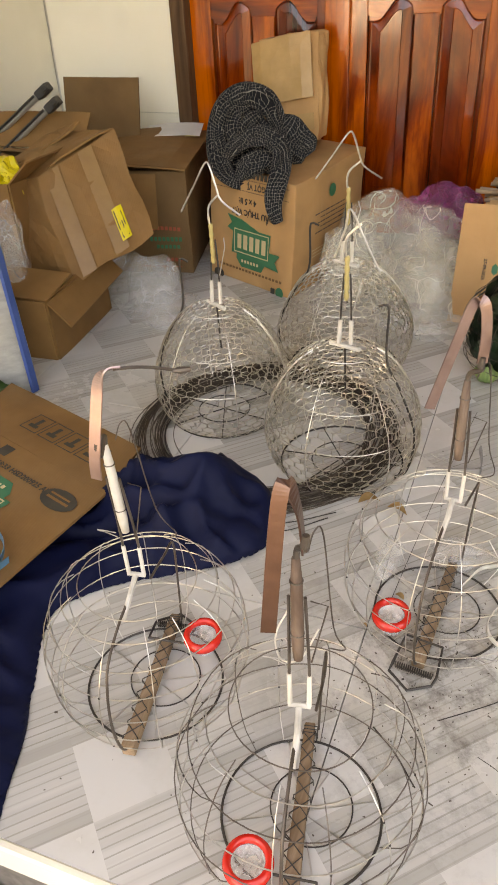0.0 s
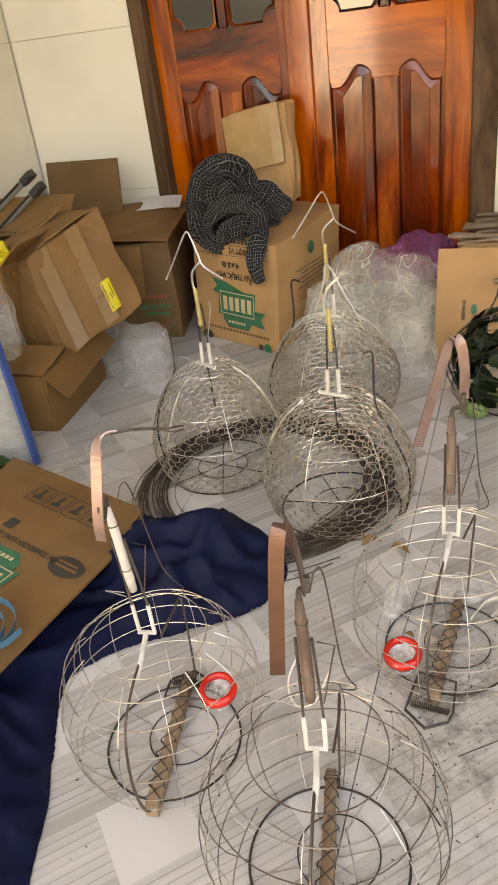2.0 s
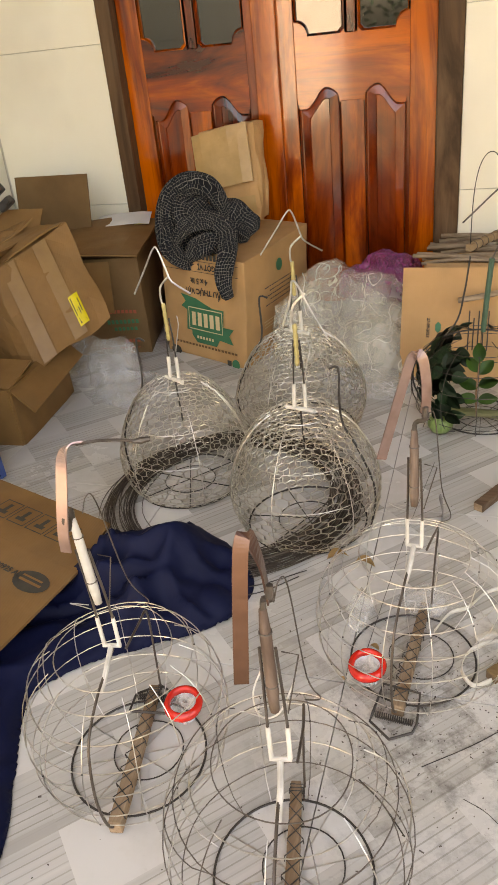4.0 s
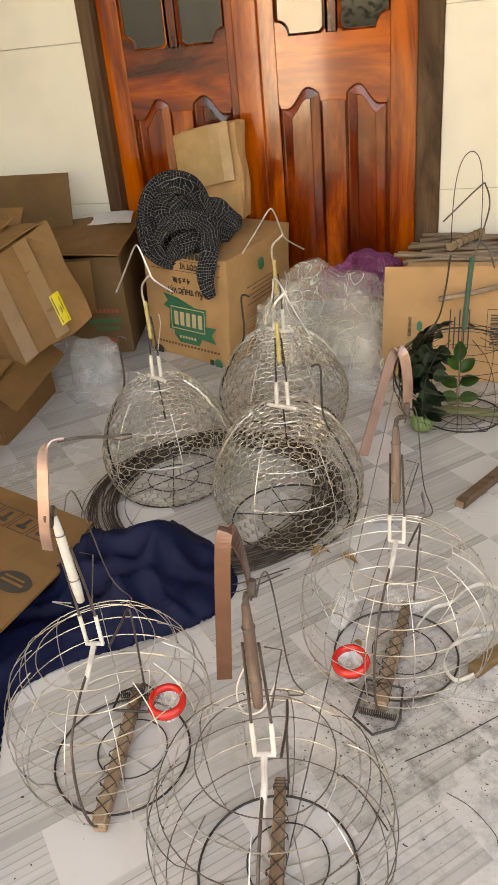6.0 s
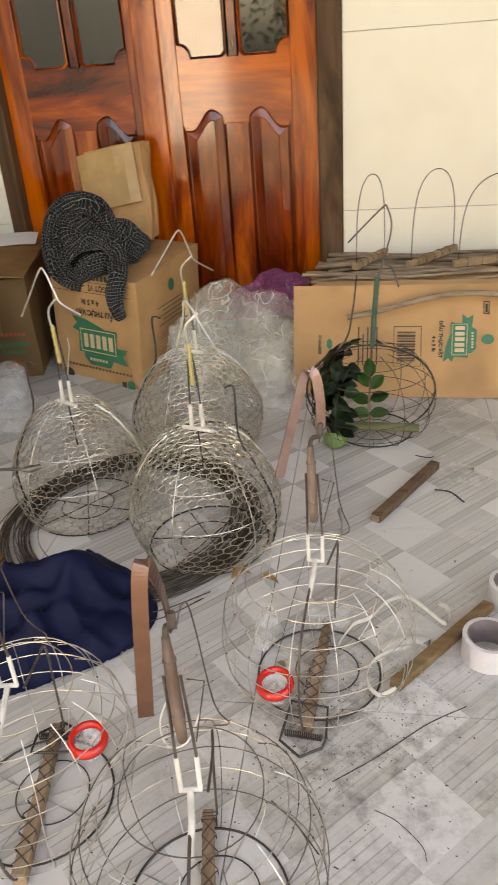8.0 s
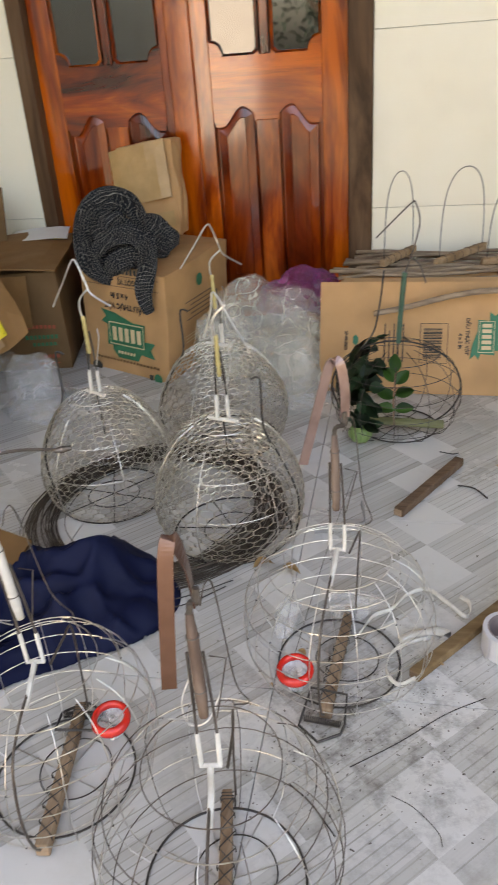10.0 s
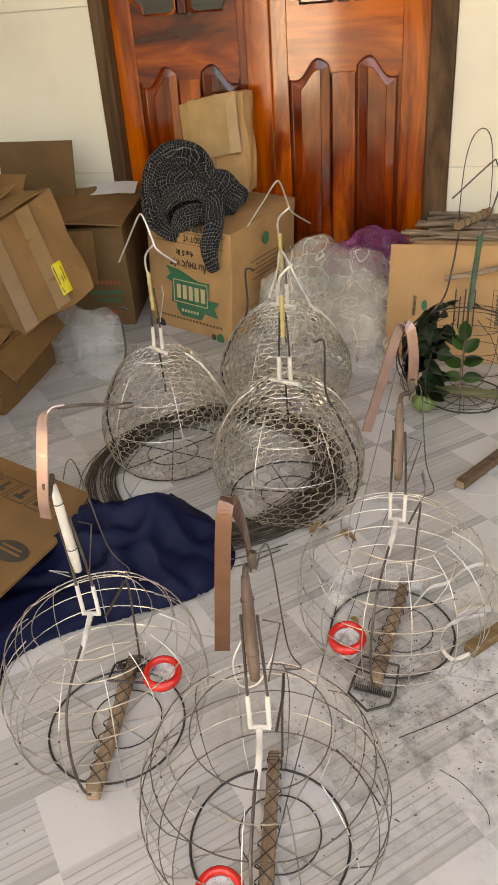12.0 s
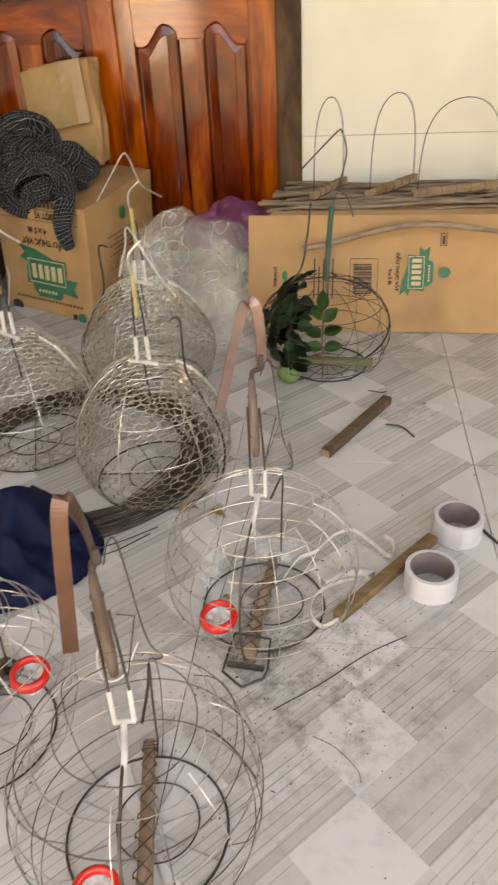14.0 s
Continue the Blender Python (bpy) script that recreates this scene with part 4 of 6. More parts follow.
    for y in (0.098, 0.103, 0.108):
        part("binding", tube([(-0.0088, y, 0.005), (-0.0088, y, 0.025), (0.0088, y, 0.025), (0.0088, y, 0.005)], 0.0009, 4), M_DARKWIRE, peg)
    # spring jaw
    s = -1 if jaw_front else 1
    yj = -0.138 if jaw_front else 0.1
    jaw = part("spring_jaw", tube([(-0.032, yj, 0.012), (-0.026, yj - s * 0.045, 0.03), (0.03, yj - s * 0.045, 0.028), (0.034, yj, 0.012), (0.03, yj + s * 0.012, 0.006), (0.0, yj + s * 0.032, 0.004), (-0.034, yj + s * 0.01, 0.006)], 0.0022, 6, True), M_DARKWIRE, t, "dark iron spring jaw")
    pts = [(-0.028 + 0.056 * i / 120, yj + 0.0045 * math.cos(i * 0.9), 0.012 + 0.0045 * math.sin(i * 0.9)) for i in range(121)]
    part("coil_spring", tube(pts, 0.0011, 4), M_DARKWIRE, jaw)
    # red-rimmed clear cup
    rx, ry = red
    ring = [(0.0292, -0.004), (0.03, 0.001), (0.028, 0.006), (0.0245, 0.0085), (0.0212, 0.0075), (0.0196, 0.003), (0.0204, -0.002), (0.0242, -0.005)]
    bm = bmesh.new()
    rows = [[bm.verts.new((rx + r * math.cos(a), ry + r * math.sin(a), 0.045 + h + 0.12 * r * math.sin(a))) for r, h in ring] for a in (2 * math.pi * k / 36 for k in range(36))]
    for k in range(36):
        p, q = rows[k], rows[(k + 1) % 36]
        for j in range(8):
            bm.faces.new((p[j], q[j], q[(j + 1) % 8], p[(j + 1) % 8]))
    cup = part("red_rim", bm, M_RED, t, "glossy red plastic ring", smooth=True)
    bm = bmesh.new()
    prof = [(0.0216, 0.049), (0.0185, 0.04), (0.0165, 0.028), (0.0155, 0.018), (0.0, 0.017)]
    rows = [[bm.verts.new((rx + r * math.cos(a), ry + r * math.sin(a), z)) for r, z in prof] for a in (2 * math.pi * k / 20 for k in range(20))]
    for k in range(20):
        p, q = rows[k], rows[(k + 1) % 20]
        for j in range(4):
            bm.faces.new((p[j], q[j], q[j + 1], p[j + 1]))
    for v in bm.verts:
        v.co += noise.noise_vector(v.co * 90) * 0.004
    part("cup", bm, M_CUP, cup, "crumpled clear plastic cup")
    # neck bracket of white tube
    lx, ly = lean
    up = lambda z: Vector((lx * (z - 0.24) / 0.3, ly * (z - 0.24) / 0.3, z - drop * min(1, max(0, (0.44 - z) / 0.14))))
    for sx in (-0.0105, 0.0105):
        part("bracket_tube", tube([up(0.247) + Vector((sx, 0, 0)), up(0.29) + Vector((sx * 1.05, 0.004, 0))], 0.0029, 8), M_WHITETUBE, t, "white plastic tube")
        part("twin_rod", tube(curve_through([up(0.288) + Vector((sx * 1.05, 0.004, 0)), up(0.33) + Vector((sx * 0.95, 0.004, 0)), up(0.385) + Vector((sx * 0.8, 0.0, 0))], 4), 0.0019, 6), M_ROD, t)
    part("bracket_tube", tube([up(0.247) + Vector((-0.0125, 0, 0)), up(0.247) + Vector((0.0125, 0, 0))], 0.003, 8), M_WHITETUBE, t)
    part("frame_sleeve", tube([(0, -0.006, 0.25 - drop), (0.002, -0.034, 0.243 - drop), (0.0, -0.062, 0.226 - drop)], 0.0038, 8), M_WHITETUBE, t, "white sleeve on the frame rod")
    part("grip", tube([up(0.315), up(0.335), up(0.4), up(0.425)], [0.0052, 0.0068, 0.0062, 0.0042], 10), grip, t, "hand grip", smooth=True)
    for z in (0.345, 0.402):
        part("tie_wire", tube(circle(0.0066, 0, 12, up(z).x, up(z).y), 0.001, 4, True), M_ROD, t, m=Matrix.Translation((0, 0, up(z).z)))
    # hooked trigger wire behind, and a short whisker
    part("trigger_wire", tube(curve_through([up(0.425) + Vector((0.01, 0.01, 0)), up(0.44) + Vector((0.016, 0.02, 0)), up(0.43) + Vector((0.024, 0.026, 0)), up(0.33) + Vector((0.034, 0.03, 0)), (0.045, 0.045, 0.262), (0.024, 0.075, 0.225)], 5), 0.0009, 6), M_ROD, t)
    part("whisker", tube([up(0.312) + Vector((0.014, 0, 0)), up(0.37) + Vector((0.03, 0.01, 0)), up(0.372) + Vector((0.012, 0.012, 0))], 0.0009, 5), M_ROD, t)
    part("whisker", tube(curve_through([up(0.312) + Vector((-0.014, 0, 0)), up(0.318) + Vector((-0.036, -0.006, 0)), up(0.306) + Vector((-0.03, 0.006, 0)), up(0.306) + Vector((-0.013, 0.0, 0))], 4), 0.0007, 5), M_WIRE, t)
    # copper strip and the rod that carries it
    foot = Vector(foot)
    part("head_rod", tube(curve_through([up(0.42), up(0.435) + Vector((0.002, 0, 0)), foot + Vector((0, 0.003, -0.012)), foot + Vector((0, 0.002, 0.004))], 4), 0.0034, 7), M_ROD, t)
    part("strip", add_strap(bmesh.new(), curve_through(strap, 6), curve_through(wide, 6), 0.0145, 0.002), copper or M_COPPER, t, "bent strip of pinkish copper")
    part("rivet", tube([foot + Vector((-0.001, -0.002, -0.006)), foot + Vector((0, -0.002, 0.002)), foot + Vector((0.001, -0.002, 0.009))], [0.0038, 0.0044, 0.0034], 8), M_ROD, t, "soldered joint")
    if arm:
        part("strip_arm", tube(curve_through(arm, 4), 0.0021, 6), M_ROD, t, "dark rod in line with the strip")
        part("arm_tip", tube([Vector(arm[-1]) + Vector((-0.004, -0.002, 0)), Vector(arm[-1]) + Vector((0.004, 0.002, -0.001)), Vector(arm[-1]) + Vector((0.014, 0.008, -0.002))], [0.0021, 0.0046, 0.003], 8), M_ROD, t)
    return t


globe_trap(-0.272, -0.198, 8.8, 3, [(-0.014, -0.03, 0.4), (-0.013, -0.026, 0.43), (-0.004, -0.012, 0.5), (0.0, -0.006, 0.522), (0.009, 0.0, 0.53), (0.02, 0.007, 0.529)],
           [(1, -0.2, 0), (1, -0.2, 0), (1, -0.2, 0), (0.8, -0.6, 0), (0.3, -0.8, 0.5), (0.45, -0.65, 0.6)], (-0.01, -0.02, 0.436),
           M_WHITETUBE, False, (0.06, 0.06), "round silver wire cage trap with a white grip and red-rimmed cup", (-0.026, 0.015), copper=M_COPPERW, knots=14, R=0.143, drop=0.026, arm=[(0.014, 0.003, 0.529), (0.035, 0.016, 0.526), (0.055, 0.028, 0.52), (0.074, 0.038, 0.513)])
globe_trap(-0.008, -0.318, 10, 5, [(0.006, -0.002, 0.445), (0.002, -0.002, 0.49), (-0.006, -0.007, 0.523), (-0.011, -0.013, 0.525), (-0.015, -0.024, 0.49), (-0.021, -0.05, 0.385)], [(0.05, 1, 0.0), (0.1, 1, 0.0), (0.55, 0.65, 0), (0.95, 0.3, 0), (1.0, 0.2, 0.0), (1, 0.2, 0)], (0.008, -0.006, 0.46),
           M_GRIP, True, (-0.048, -0.092), "round wire cage trap with small dark knots and a wooden grip", (-0.006, 0.02), knots=110, drop=0.032, wire=M_WIREB, R=0.147)
globe_trap(0.1, 0.072, -6, 8, [(0.012, 0.0, 0.455), (0.012, 0.004, 0.49), (0.006, 0.004, 0.53), (-0.006, 0.0, 0.535), (-0.018, -0.012, 0.49), (-0.04, -0.035, 0.395)], [(0.75, 0.65, 0.0)] * 6, (0.012, 0.0, 0.455),
           M_GRIP, True, (-0.055, -0.078), "round wire cage trap with a pinkish wooden grip and copper strip", (-0.006, 0.01), copper=M_COPPERP, drop=0.016)

# ---- bell traps of hexagon netting ----
PROFILE = [(0.122, 0.0), (0.142, 0.028), (0.151, 0.065), (0.152, 0.1), (0.143, 0.14), (0.128, 0.175), (0.108, 0.21), (0.083, 0.24), (0.058, 0.257)]


def bell_point(s, a, k=1.0):
    """A point on the bell at s (0 at the foot, 1 at the neck) and angle a."""
    q = s * (len(PROFILE) - 1)
    i = min(int(q), len(PROFILE) - 2)
    f = q - i
    r = PROFILE[i][0] * (1 - f) + PROFILE[i + 1][0] * f
    z = PROFILE[i][1] * (1 - f) + PROFILE[i + 1][1] * f
    return Vector((r * k * math.cos(a), r * k * math.sin(a), z))


def netting(n, rows, r, seed):
    """Hexagon netting over the bell, each twist of wire a thin rod."""
    bm = bmesh.new()

    def node(i, j):
        return wobble(bell_point(min(1, max(0, i / rows)), 2 * math.pi * j / (2 * n)), 0.0018, seed)

    def seg(p, q, w):
        d = (q - p).normalized()
        u = d.orthogonal().normalized()
        v = d.cross(u)
        a = [bm.verts.new(p + (u * math.cos(k * 2.094) + v * math.sin(k * 2.094)) * w) for k in range(3)]
        b = [bm.verts.new(q + (u * math.cos(k * 2.094) + v * math.sin(k * 2.094)) * w) for k in range(3)]
        for k in range(3):
            bm.faces.new((a[k], a[(k + 1) % 3], b[(k + 1) % 3], b[k]))
    i = 0.0
    row = 0
    while i < rows - 1.5:
        off = row % 2
        for j in range(n):
            c = 2 * j + off
            low, left, right = node(i + 0.5, c), node(i, c - 1), node(i, c + 1)
            seg(left, low, r)
            seg(low, right, r)
            seg(low, node(i + 1.5, c), r * 1.5)
        i += 1.5
        row += 1
    return bm


def bell_trap(x, y, yaw, seed, label, vee, rod_side, k=1.0):
    t = thing("bell_trap", label, "wire trap", Matrix.Translation((x, y, 0.004)) @ pose(0, 0, 0, 0, 0, yaw) @ Matrix.Diagonal((k, k, 1, 1)), "bell-shaped netting traps")
    tagged(part("netting", netting(33, 30, 0.00098, seed), M_NET, t, "galvanised hexagon netting"), kind="stuff")
    for s, r in ((0.0, 0.002), (0.42, 0.0009), (0.66, 0.0008), (1.0, 0.0012)):
        part("hoop", tube([bell_point(s, 2 * math.pi * i / 44) for i in range(44)], r, 6, True), M_DARKWIRE if s == 0 else M_WIRE, t)
    for q in range(6):
        a = q * math.pi / 3 + 0.25
        part("rib", tube([bell_point(i / 14, a, 1.008) for i in range(15)], 0.0011, 6), M_WIRE, t, "stout silver rib")
        if q % 3 == 0:
            part("rib", tube([bell_point(i / 14, a + 0.05, 1.012) for i in range(15)], 0.0013, 6), M_WIRE, t)
    for q in range(3):
        a = q * math.pi / 3
        part("base_spoke", tube([(0.122 * math.cos(a), 0.122 * math.sin(a), 0.002), (-0.122 * math.cos(a), -0.122 * math.sin(a), 0.002)], 0.0012, 5), M_DARKWIRE, t)
    part("base_hoop", tube(circle(0.06, 0.002, 28), 0.0012, 5, True), M_DARKWIRE, t)
    part("hanger", tube([(0, 0, 0.262), (0.004, 0, 0.16)], 0.002, 6), M_DARKWIRE, t)
    part("neck_bar", tube([(-0.03, 0.012, 0.262), (0.03, -0.016, 0.266)], 0.0045, 8), M_WHITETUBE, t, "white neck bar")
    for sx in (-0.011, 0.011):
        part("sleeve", tube([(sx, 0, 0.268), (sx * 0.9, 0.002, 0.316)], 0.0042, 8), M_WHITETUBE, t, "white plastic sleeve")
        part("twin_rod", tube([(sx * 0.9, 0.002, 0.315), (sx * 0.75, 0.004, 0.36), (sx * 0.5, 0.004, 0.405)], 0.0018, 6), M_DARKWIRE, t)
    part("binding", tube([(0, 0, 0.355 + 0.006 * i) for i in range(15)], [0.003 + 0.002 * abs(math.sin(i * 1.1)) for i in range(15)], 8), M_YBEAD, t, "yellow tape binding", smooth=True)
    part("whisker", tube([(0.012, 0.002, 0.33), (0.024, 0.01, 0.39), (0.016, 0.02, 0.405)], 0.0012, 5), M_WIRE, t)
    part("shank", tube(curve_through([(0, 0, 0.43), (-0.004, 0, 0.45), (0.0, 0, 0.475), (0.022, 0, 0.497)], 4), 0.0024, 6), M_WIRE, t)
    part("vee", tube(curve_through(vee, 3), 0.002, 6), M_WIRE, t, "bent white wire vee at the top")
    sx = rod_side
    part("side_rod", tube(curve_through([(sx * 0.06, -0.008, 0.352), (sx * 0.072, -0.012, 0.358), (sx * 0.078, -0.014, 0.345), (sx * 0.08, -0.016, 0.25), (sx * 0.112, -0.03, 0.19), (sx * 0.142, -0.04, 0.11), (sx * 0.135, -0.045, 0.03), (sx * 0.112, -0.04, 0.003)], 6), 0.0023, 6), M_DARKWIRE, t, "hooked side rod")
    return t


VEE = [(-0.07, 0.0, 0.455), (-0.03, 0.0, 0.515), (-0.005, 0.0, 0.553), (0.006, 0.0, 0.553), (0.02, 0, 0.51), (0.03, 0.0, 0.487), (0.065, 0.01, 0.46)]
VEE_C = [(-0.022, 0.0, 0.435), (-0.004, 0.0, 0.49), (0.0, 0.0, 0.52), (0.01, 0.0, 0.512), (0.03, -0.005, 0.47), (0.06, -0.012, 0.415)]
bell_trap(-0.155, 0.432, 4, 1, "bell-shaped trap of silver hexagon netting with a yellow-bound shank", VEE_C, 1, 1.03)
bell_trap(-0.468, 0.548, -10, 4, "bell-shaped netting trap with a wire vee on its shank", VEE, -1, 1.0)
bell_trap(-0.26, 0.85, 0, 7, "bell-shaped netting trap standing before plastic bags", VEE, -1, 1.1)

# coil of dark wire under the bell traps
wire_coil = thing("wire_coil", "flat coil of dark iron wire lying on the floor", "wire coil")
rnd = random.Random(12)
bm = bmesh.new()
for i in range(42):
    r = 0.225 + 0.072 * rnd.random()
    z = 0.002 + 0.03 * rnd.random() * (1 - abs(r - 0.254) / 0.05)
    cx, cy = rnd.uniform(-0.014, 0.014), rnd.uniform(-0.014, 0.014)
    add_tube(bm, [(px, py, max(0.002, z + 0.004 * math.sin(3 * k / 7.0 + i))) for k, (px, py, _) in enumerate(circle(r, 0, 56, cx, cy))], 0.0011, 4, True)
tagged(part("winding", bm, M_ROD, wire_coil), kind="stuff")
for a in (0.6, 2.7, 4.4):
    part("tie", tube([(0.265 * math.cos(a) + 0.036 * math.cos(q) * math.cos(a), 0.265 * math.sin(a) + 0.036 * math.cos(q) * math.sin(a), 0.011 + 0.011 * math.sin(q)) for q in (2 * math.pi * k / 12 for k in range(12))], 0.0015, 5, True), M_WIRE, wire_coil)
wire_coil.location = (-0.34, 0.49, 0)

# ---- cloth, sacks and bags ----
def uv_cloth(name, base, line, cells, line_w=0.12, rough=0.85):
    """Woven check: fine pale lines on a dark ground, drawn on the cloth's own length and width."""
    m = bpy.data.materials.new(name)
    m.use_nodes = True
    nt = m.node_tree
    b = nt.nodes["Principled BSDF"]
    uv = nt.nodes.new("ShaderNodeUVMap")
    s = nt.nodes.new("ShaderNodeSeparateXYZ")
    nt.links.new(uv.outputs[0], s.inputs[0])
    hits = []
    for k in (0, 1):
        fr = calc(nt, "FRACT", calc(nt, "MULTIPLY", s.outputs[k], cells))
        hits.append(calc(nt, "LESS_THAN", fr, line_w))
    on = calc(nt, "MAXIMUM", hits[0], hits[1])
    n = ramp_between(nt, noise_tex(nt, 60, 4), tuple(v * 0.7 for v in base), base)
    nt.links.new(mixed(nt, on, n, line), b.inputs["Base Color"])
    b.inputs["Roughness"].default_value = rough
    b.inputs["Specular IOR Level"].default_value = 0.15
    return m


M_SCARF = uv_cloth("black_checked_cotton", (0.014, 0.014, 0.017), (0.22, 0.215, 0.2), 112, 0.085)
M_NAVY = mat("navy_nylon_cloth", (0.0035, 0.006, 0.024), (0.006, 0.0095, 0.035), 8, 0.52, 0.25, dirt=(0.009, 0.012, 0.034), dirt_scale=6)
M_NAVY.node_tree.nodes["Principled BSDF"].inputs["Specular IOR Level"].default_value = 0.1
M_SACK = mat("white_woven_sack", (0.36, 0.35, 0.32), (0.26, 0.255, 0.235), 25, 0.5, 0.6, stretch=(1, 1, 3), dirt=(0.24, 0.23, 0.2), dirt_scale=8)
M_BLUE = mat("blue_binding", (0.02, 0.07, 0.25), (0.03, 0.09, 0.3), 30, 0.5)
M_FILM = clear_film("clear_plastic_bag", (0.92, 0.86, 0.73), 0.24, 0.05, 8.0)
M_FILMT = clear_film("thin_clear_film", (0.85, 0.83, 0.8), 0.17)
M_PURPLE = clear_film("purple_plastic_bag", (0.3, 0.06, 0.17), 0.5, 0.05, 16.0)


def cloth_sheet(name, spine, widths, heights, material, seed, fold_h=0.03, step=0.007):
    """A heap of cloth along a spine on the floor: domed across, broken by sharp folds, thin at its rim."""
    line = curve_through(spine, 10)
    n = len(line)

    def along(vals, t):
        q = t * (len(vals) - 1)
        i = min(int(q), len(vals) - 2)
        f = q - i
        return vals[i] * (1 - f) + vals[i + 1] * f
    rows = [(p.x, p.y, along(widths, k / (n - 1)), along(heights, k / (n - 1))) for k, p in enumerate(line)]
    x0, x1 = min(r[0] - r[2] for r in rows) - 0.03, max(r[0] + r[2] for r in rows) + 0.03
    y0, y1 = min(r[1] - r[2] for r in rows) - 0.03, max(r[1] + r[2] for r in rows) + 0.03
    bm = bmesh.new()
    grid = {}
    nx, ny = int((x1 - x0) / step), int((y1 - y0) / step)
    for i in range(nx + 1):
        for j in range(ny + 1):
            x, y = x0 + i * step, y0 + j * step
            edge = 1 + 0.16 * noise.noise(Vector((x * 7, y * 7, seed)))
            d, cx, cy, w, h = min((math.hypot(x - a, y - b) / (c * edge), a, b, c * edge, e) for a, b, c, e in rows)
            if d > 1 + 1.5 * step / w:
                continue
            if d > 1:
                x, y, d = cx + (x - cx) / d, cy + (y - cy) / d, 1.0
            dome = max(0.0, 1 - d ** 2.2)
            bend = noise.noise_vector(Vector((x * 4, y * 4, seed))) * 0.09
            a, b = (x + bend.x) * 7 + (y + bend.y) * 5, (y + bend.y) * 4 - (x + bend.x) * 3
            big = 0.5 - abs(noise.noise(Vector((a, b, seed)))) * 2.2
            small = 0.5 - abs(noise.noise(Vector((b * 3.4 + 4, a * 1.3, seed)))) * 2.2
            tall = 0.35 + 0.65 * min(1.0, h / 0.095)
            z = h * dome + fold_h * tall * dome ** 0.5 * (big + 0.6 * small)
            grid[i, j] = bm.verts.new((x, y, max(0.003, z + 0.003)))
    for i, j in list(grid):
        q = [grid.get(k) for k in ((i, j), (i + 1, j), (i + 1, j + 1), (i, j + 1))]
        if None not in q:
            bm.faces.new(q)
    bmesh.ops.delete(bm, geom=[v for v in bm.verts if not v.link_faces], context="VERTS")
    return part(name, bm, material, smooth=True)


navy_cloth = tagged(cloth_sheet("navy_cloth", [(-0.285, 0.14, 0), (-0.345, 0.165, 0), (-0.435, 0.15, 0), (-0.53, 0.04, 0), (-0.6, -0.12, 0), (-0.56, -0.3, 0), (-0.455, -0.49, 0)],
                                (0.07, 0.135, 0.155, 0.13, 0.115, 0.125, 0.1), (0.04, 0.105, 0.1, 0.04, 0.03, 0.04, 0.03), M_NAVY, 5.0, 0.052), "crumpled navy blue nylon cloth lying on the floor", "cloth")
navy_cloth.modifiers.new("thickness", "SOLIDIFY").thickness = 0.002


def cloth_band(line, half, thick, seed, pleats=3.0):
    """A run of folded cloth along a line: a flattened roll whose pleats run with its length, with the weave laid over it."""
    bm = bmesh.new()
    uvl = bm.loops.layers.uv.new("UVMap")
    line = curve_through(line, 10)
    seg, n = 40, len(line)
    lens = [0.0]
    for a, b in zip(line, line[1:]):
        lens.append(lens[-1] + (b - a).length)
    ref = Vector((0.33, -0.85, 0.4))
    rings = []
    for i, p in enumerate(line):
        d = (line[min(i + 1, n - 1)] - line[max(i - 1, 0)]).normalized()
        nn = (ref - d * ref.dot(d)).normalized()
        side = d.cross(nn)
        t = i / (n - 1)
        k = min(1.0, 0.45 + 2.2 * min(t, 1 - t)) * (1 + 0.14 * noise.noise(Vector((t * 4, seed, 0))))
        ring = []
        for j in range(seg):
            a = 2 * math.pi * j / seg
            c = math.cos(a)
            ridge = noise.noise(Vector((c * pleats, seed * 3.1, lens[i] * 7)))
            fold = 1 + 1.5 * (0.3 - abs(ridge) * 2.0) + 0.3 * noise.noise(Vector((c * 3, a, lens[i] * 25 + seed)))
            ring.append(bm.verts.new(p + side * c * half * k * (1 + 0.1 * ridge) + nn * math.sin(a) * thick * k * max(0.25, fold)))
        rings.append(ring)
    for i, (a, b) in enumerate(zip(rings, rings[1:])):
        for j in range(seg):
            f = bm.faces.new((a[j], a[(j + 1) % seg], b[(j + 1) % seg], b[j]))
            for lp, (uu, vv) in zip(f.loops, ((j, i), (j + 1, i), (j + 1, i + 1), (j, i + 1))):
                q = rings[vv][uu % seg].co
                lp[uvl].uv = (seed + uu / seg * 5.2 * half + 0.02 * noise.noise(q * 16), lens[vv] + 0.03 * noise.noise(q * 14 + Vector((5, 0, 0))))
    for r in (rings[0][::-1], rings[-1]):
        bm.faces.new(r)
    return bm


# the scarf is laid out across the carton's corner: along it, up, and towards the yard
SCARF_AT, SCARF_U, SCARF_N = Vector((-0.685, 1.4, 0.408)), Vector((0.93, 0.36, 0)), Vector((0.36, -0.93, 0))


def on_scarf(u, w, n):
    return SCARF_AT + SCARF_U * u + Vector((0, 0, w)) + SCARF_N * n


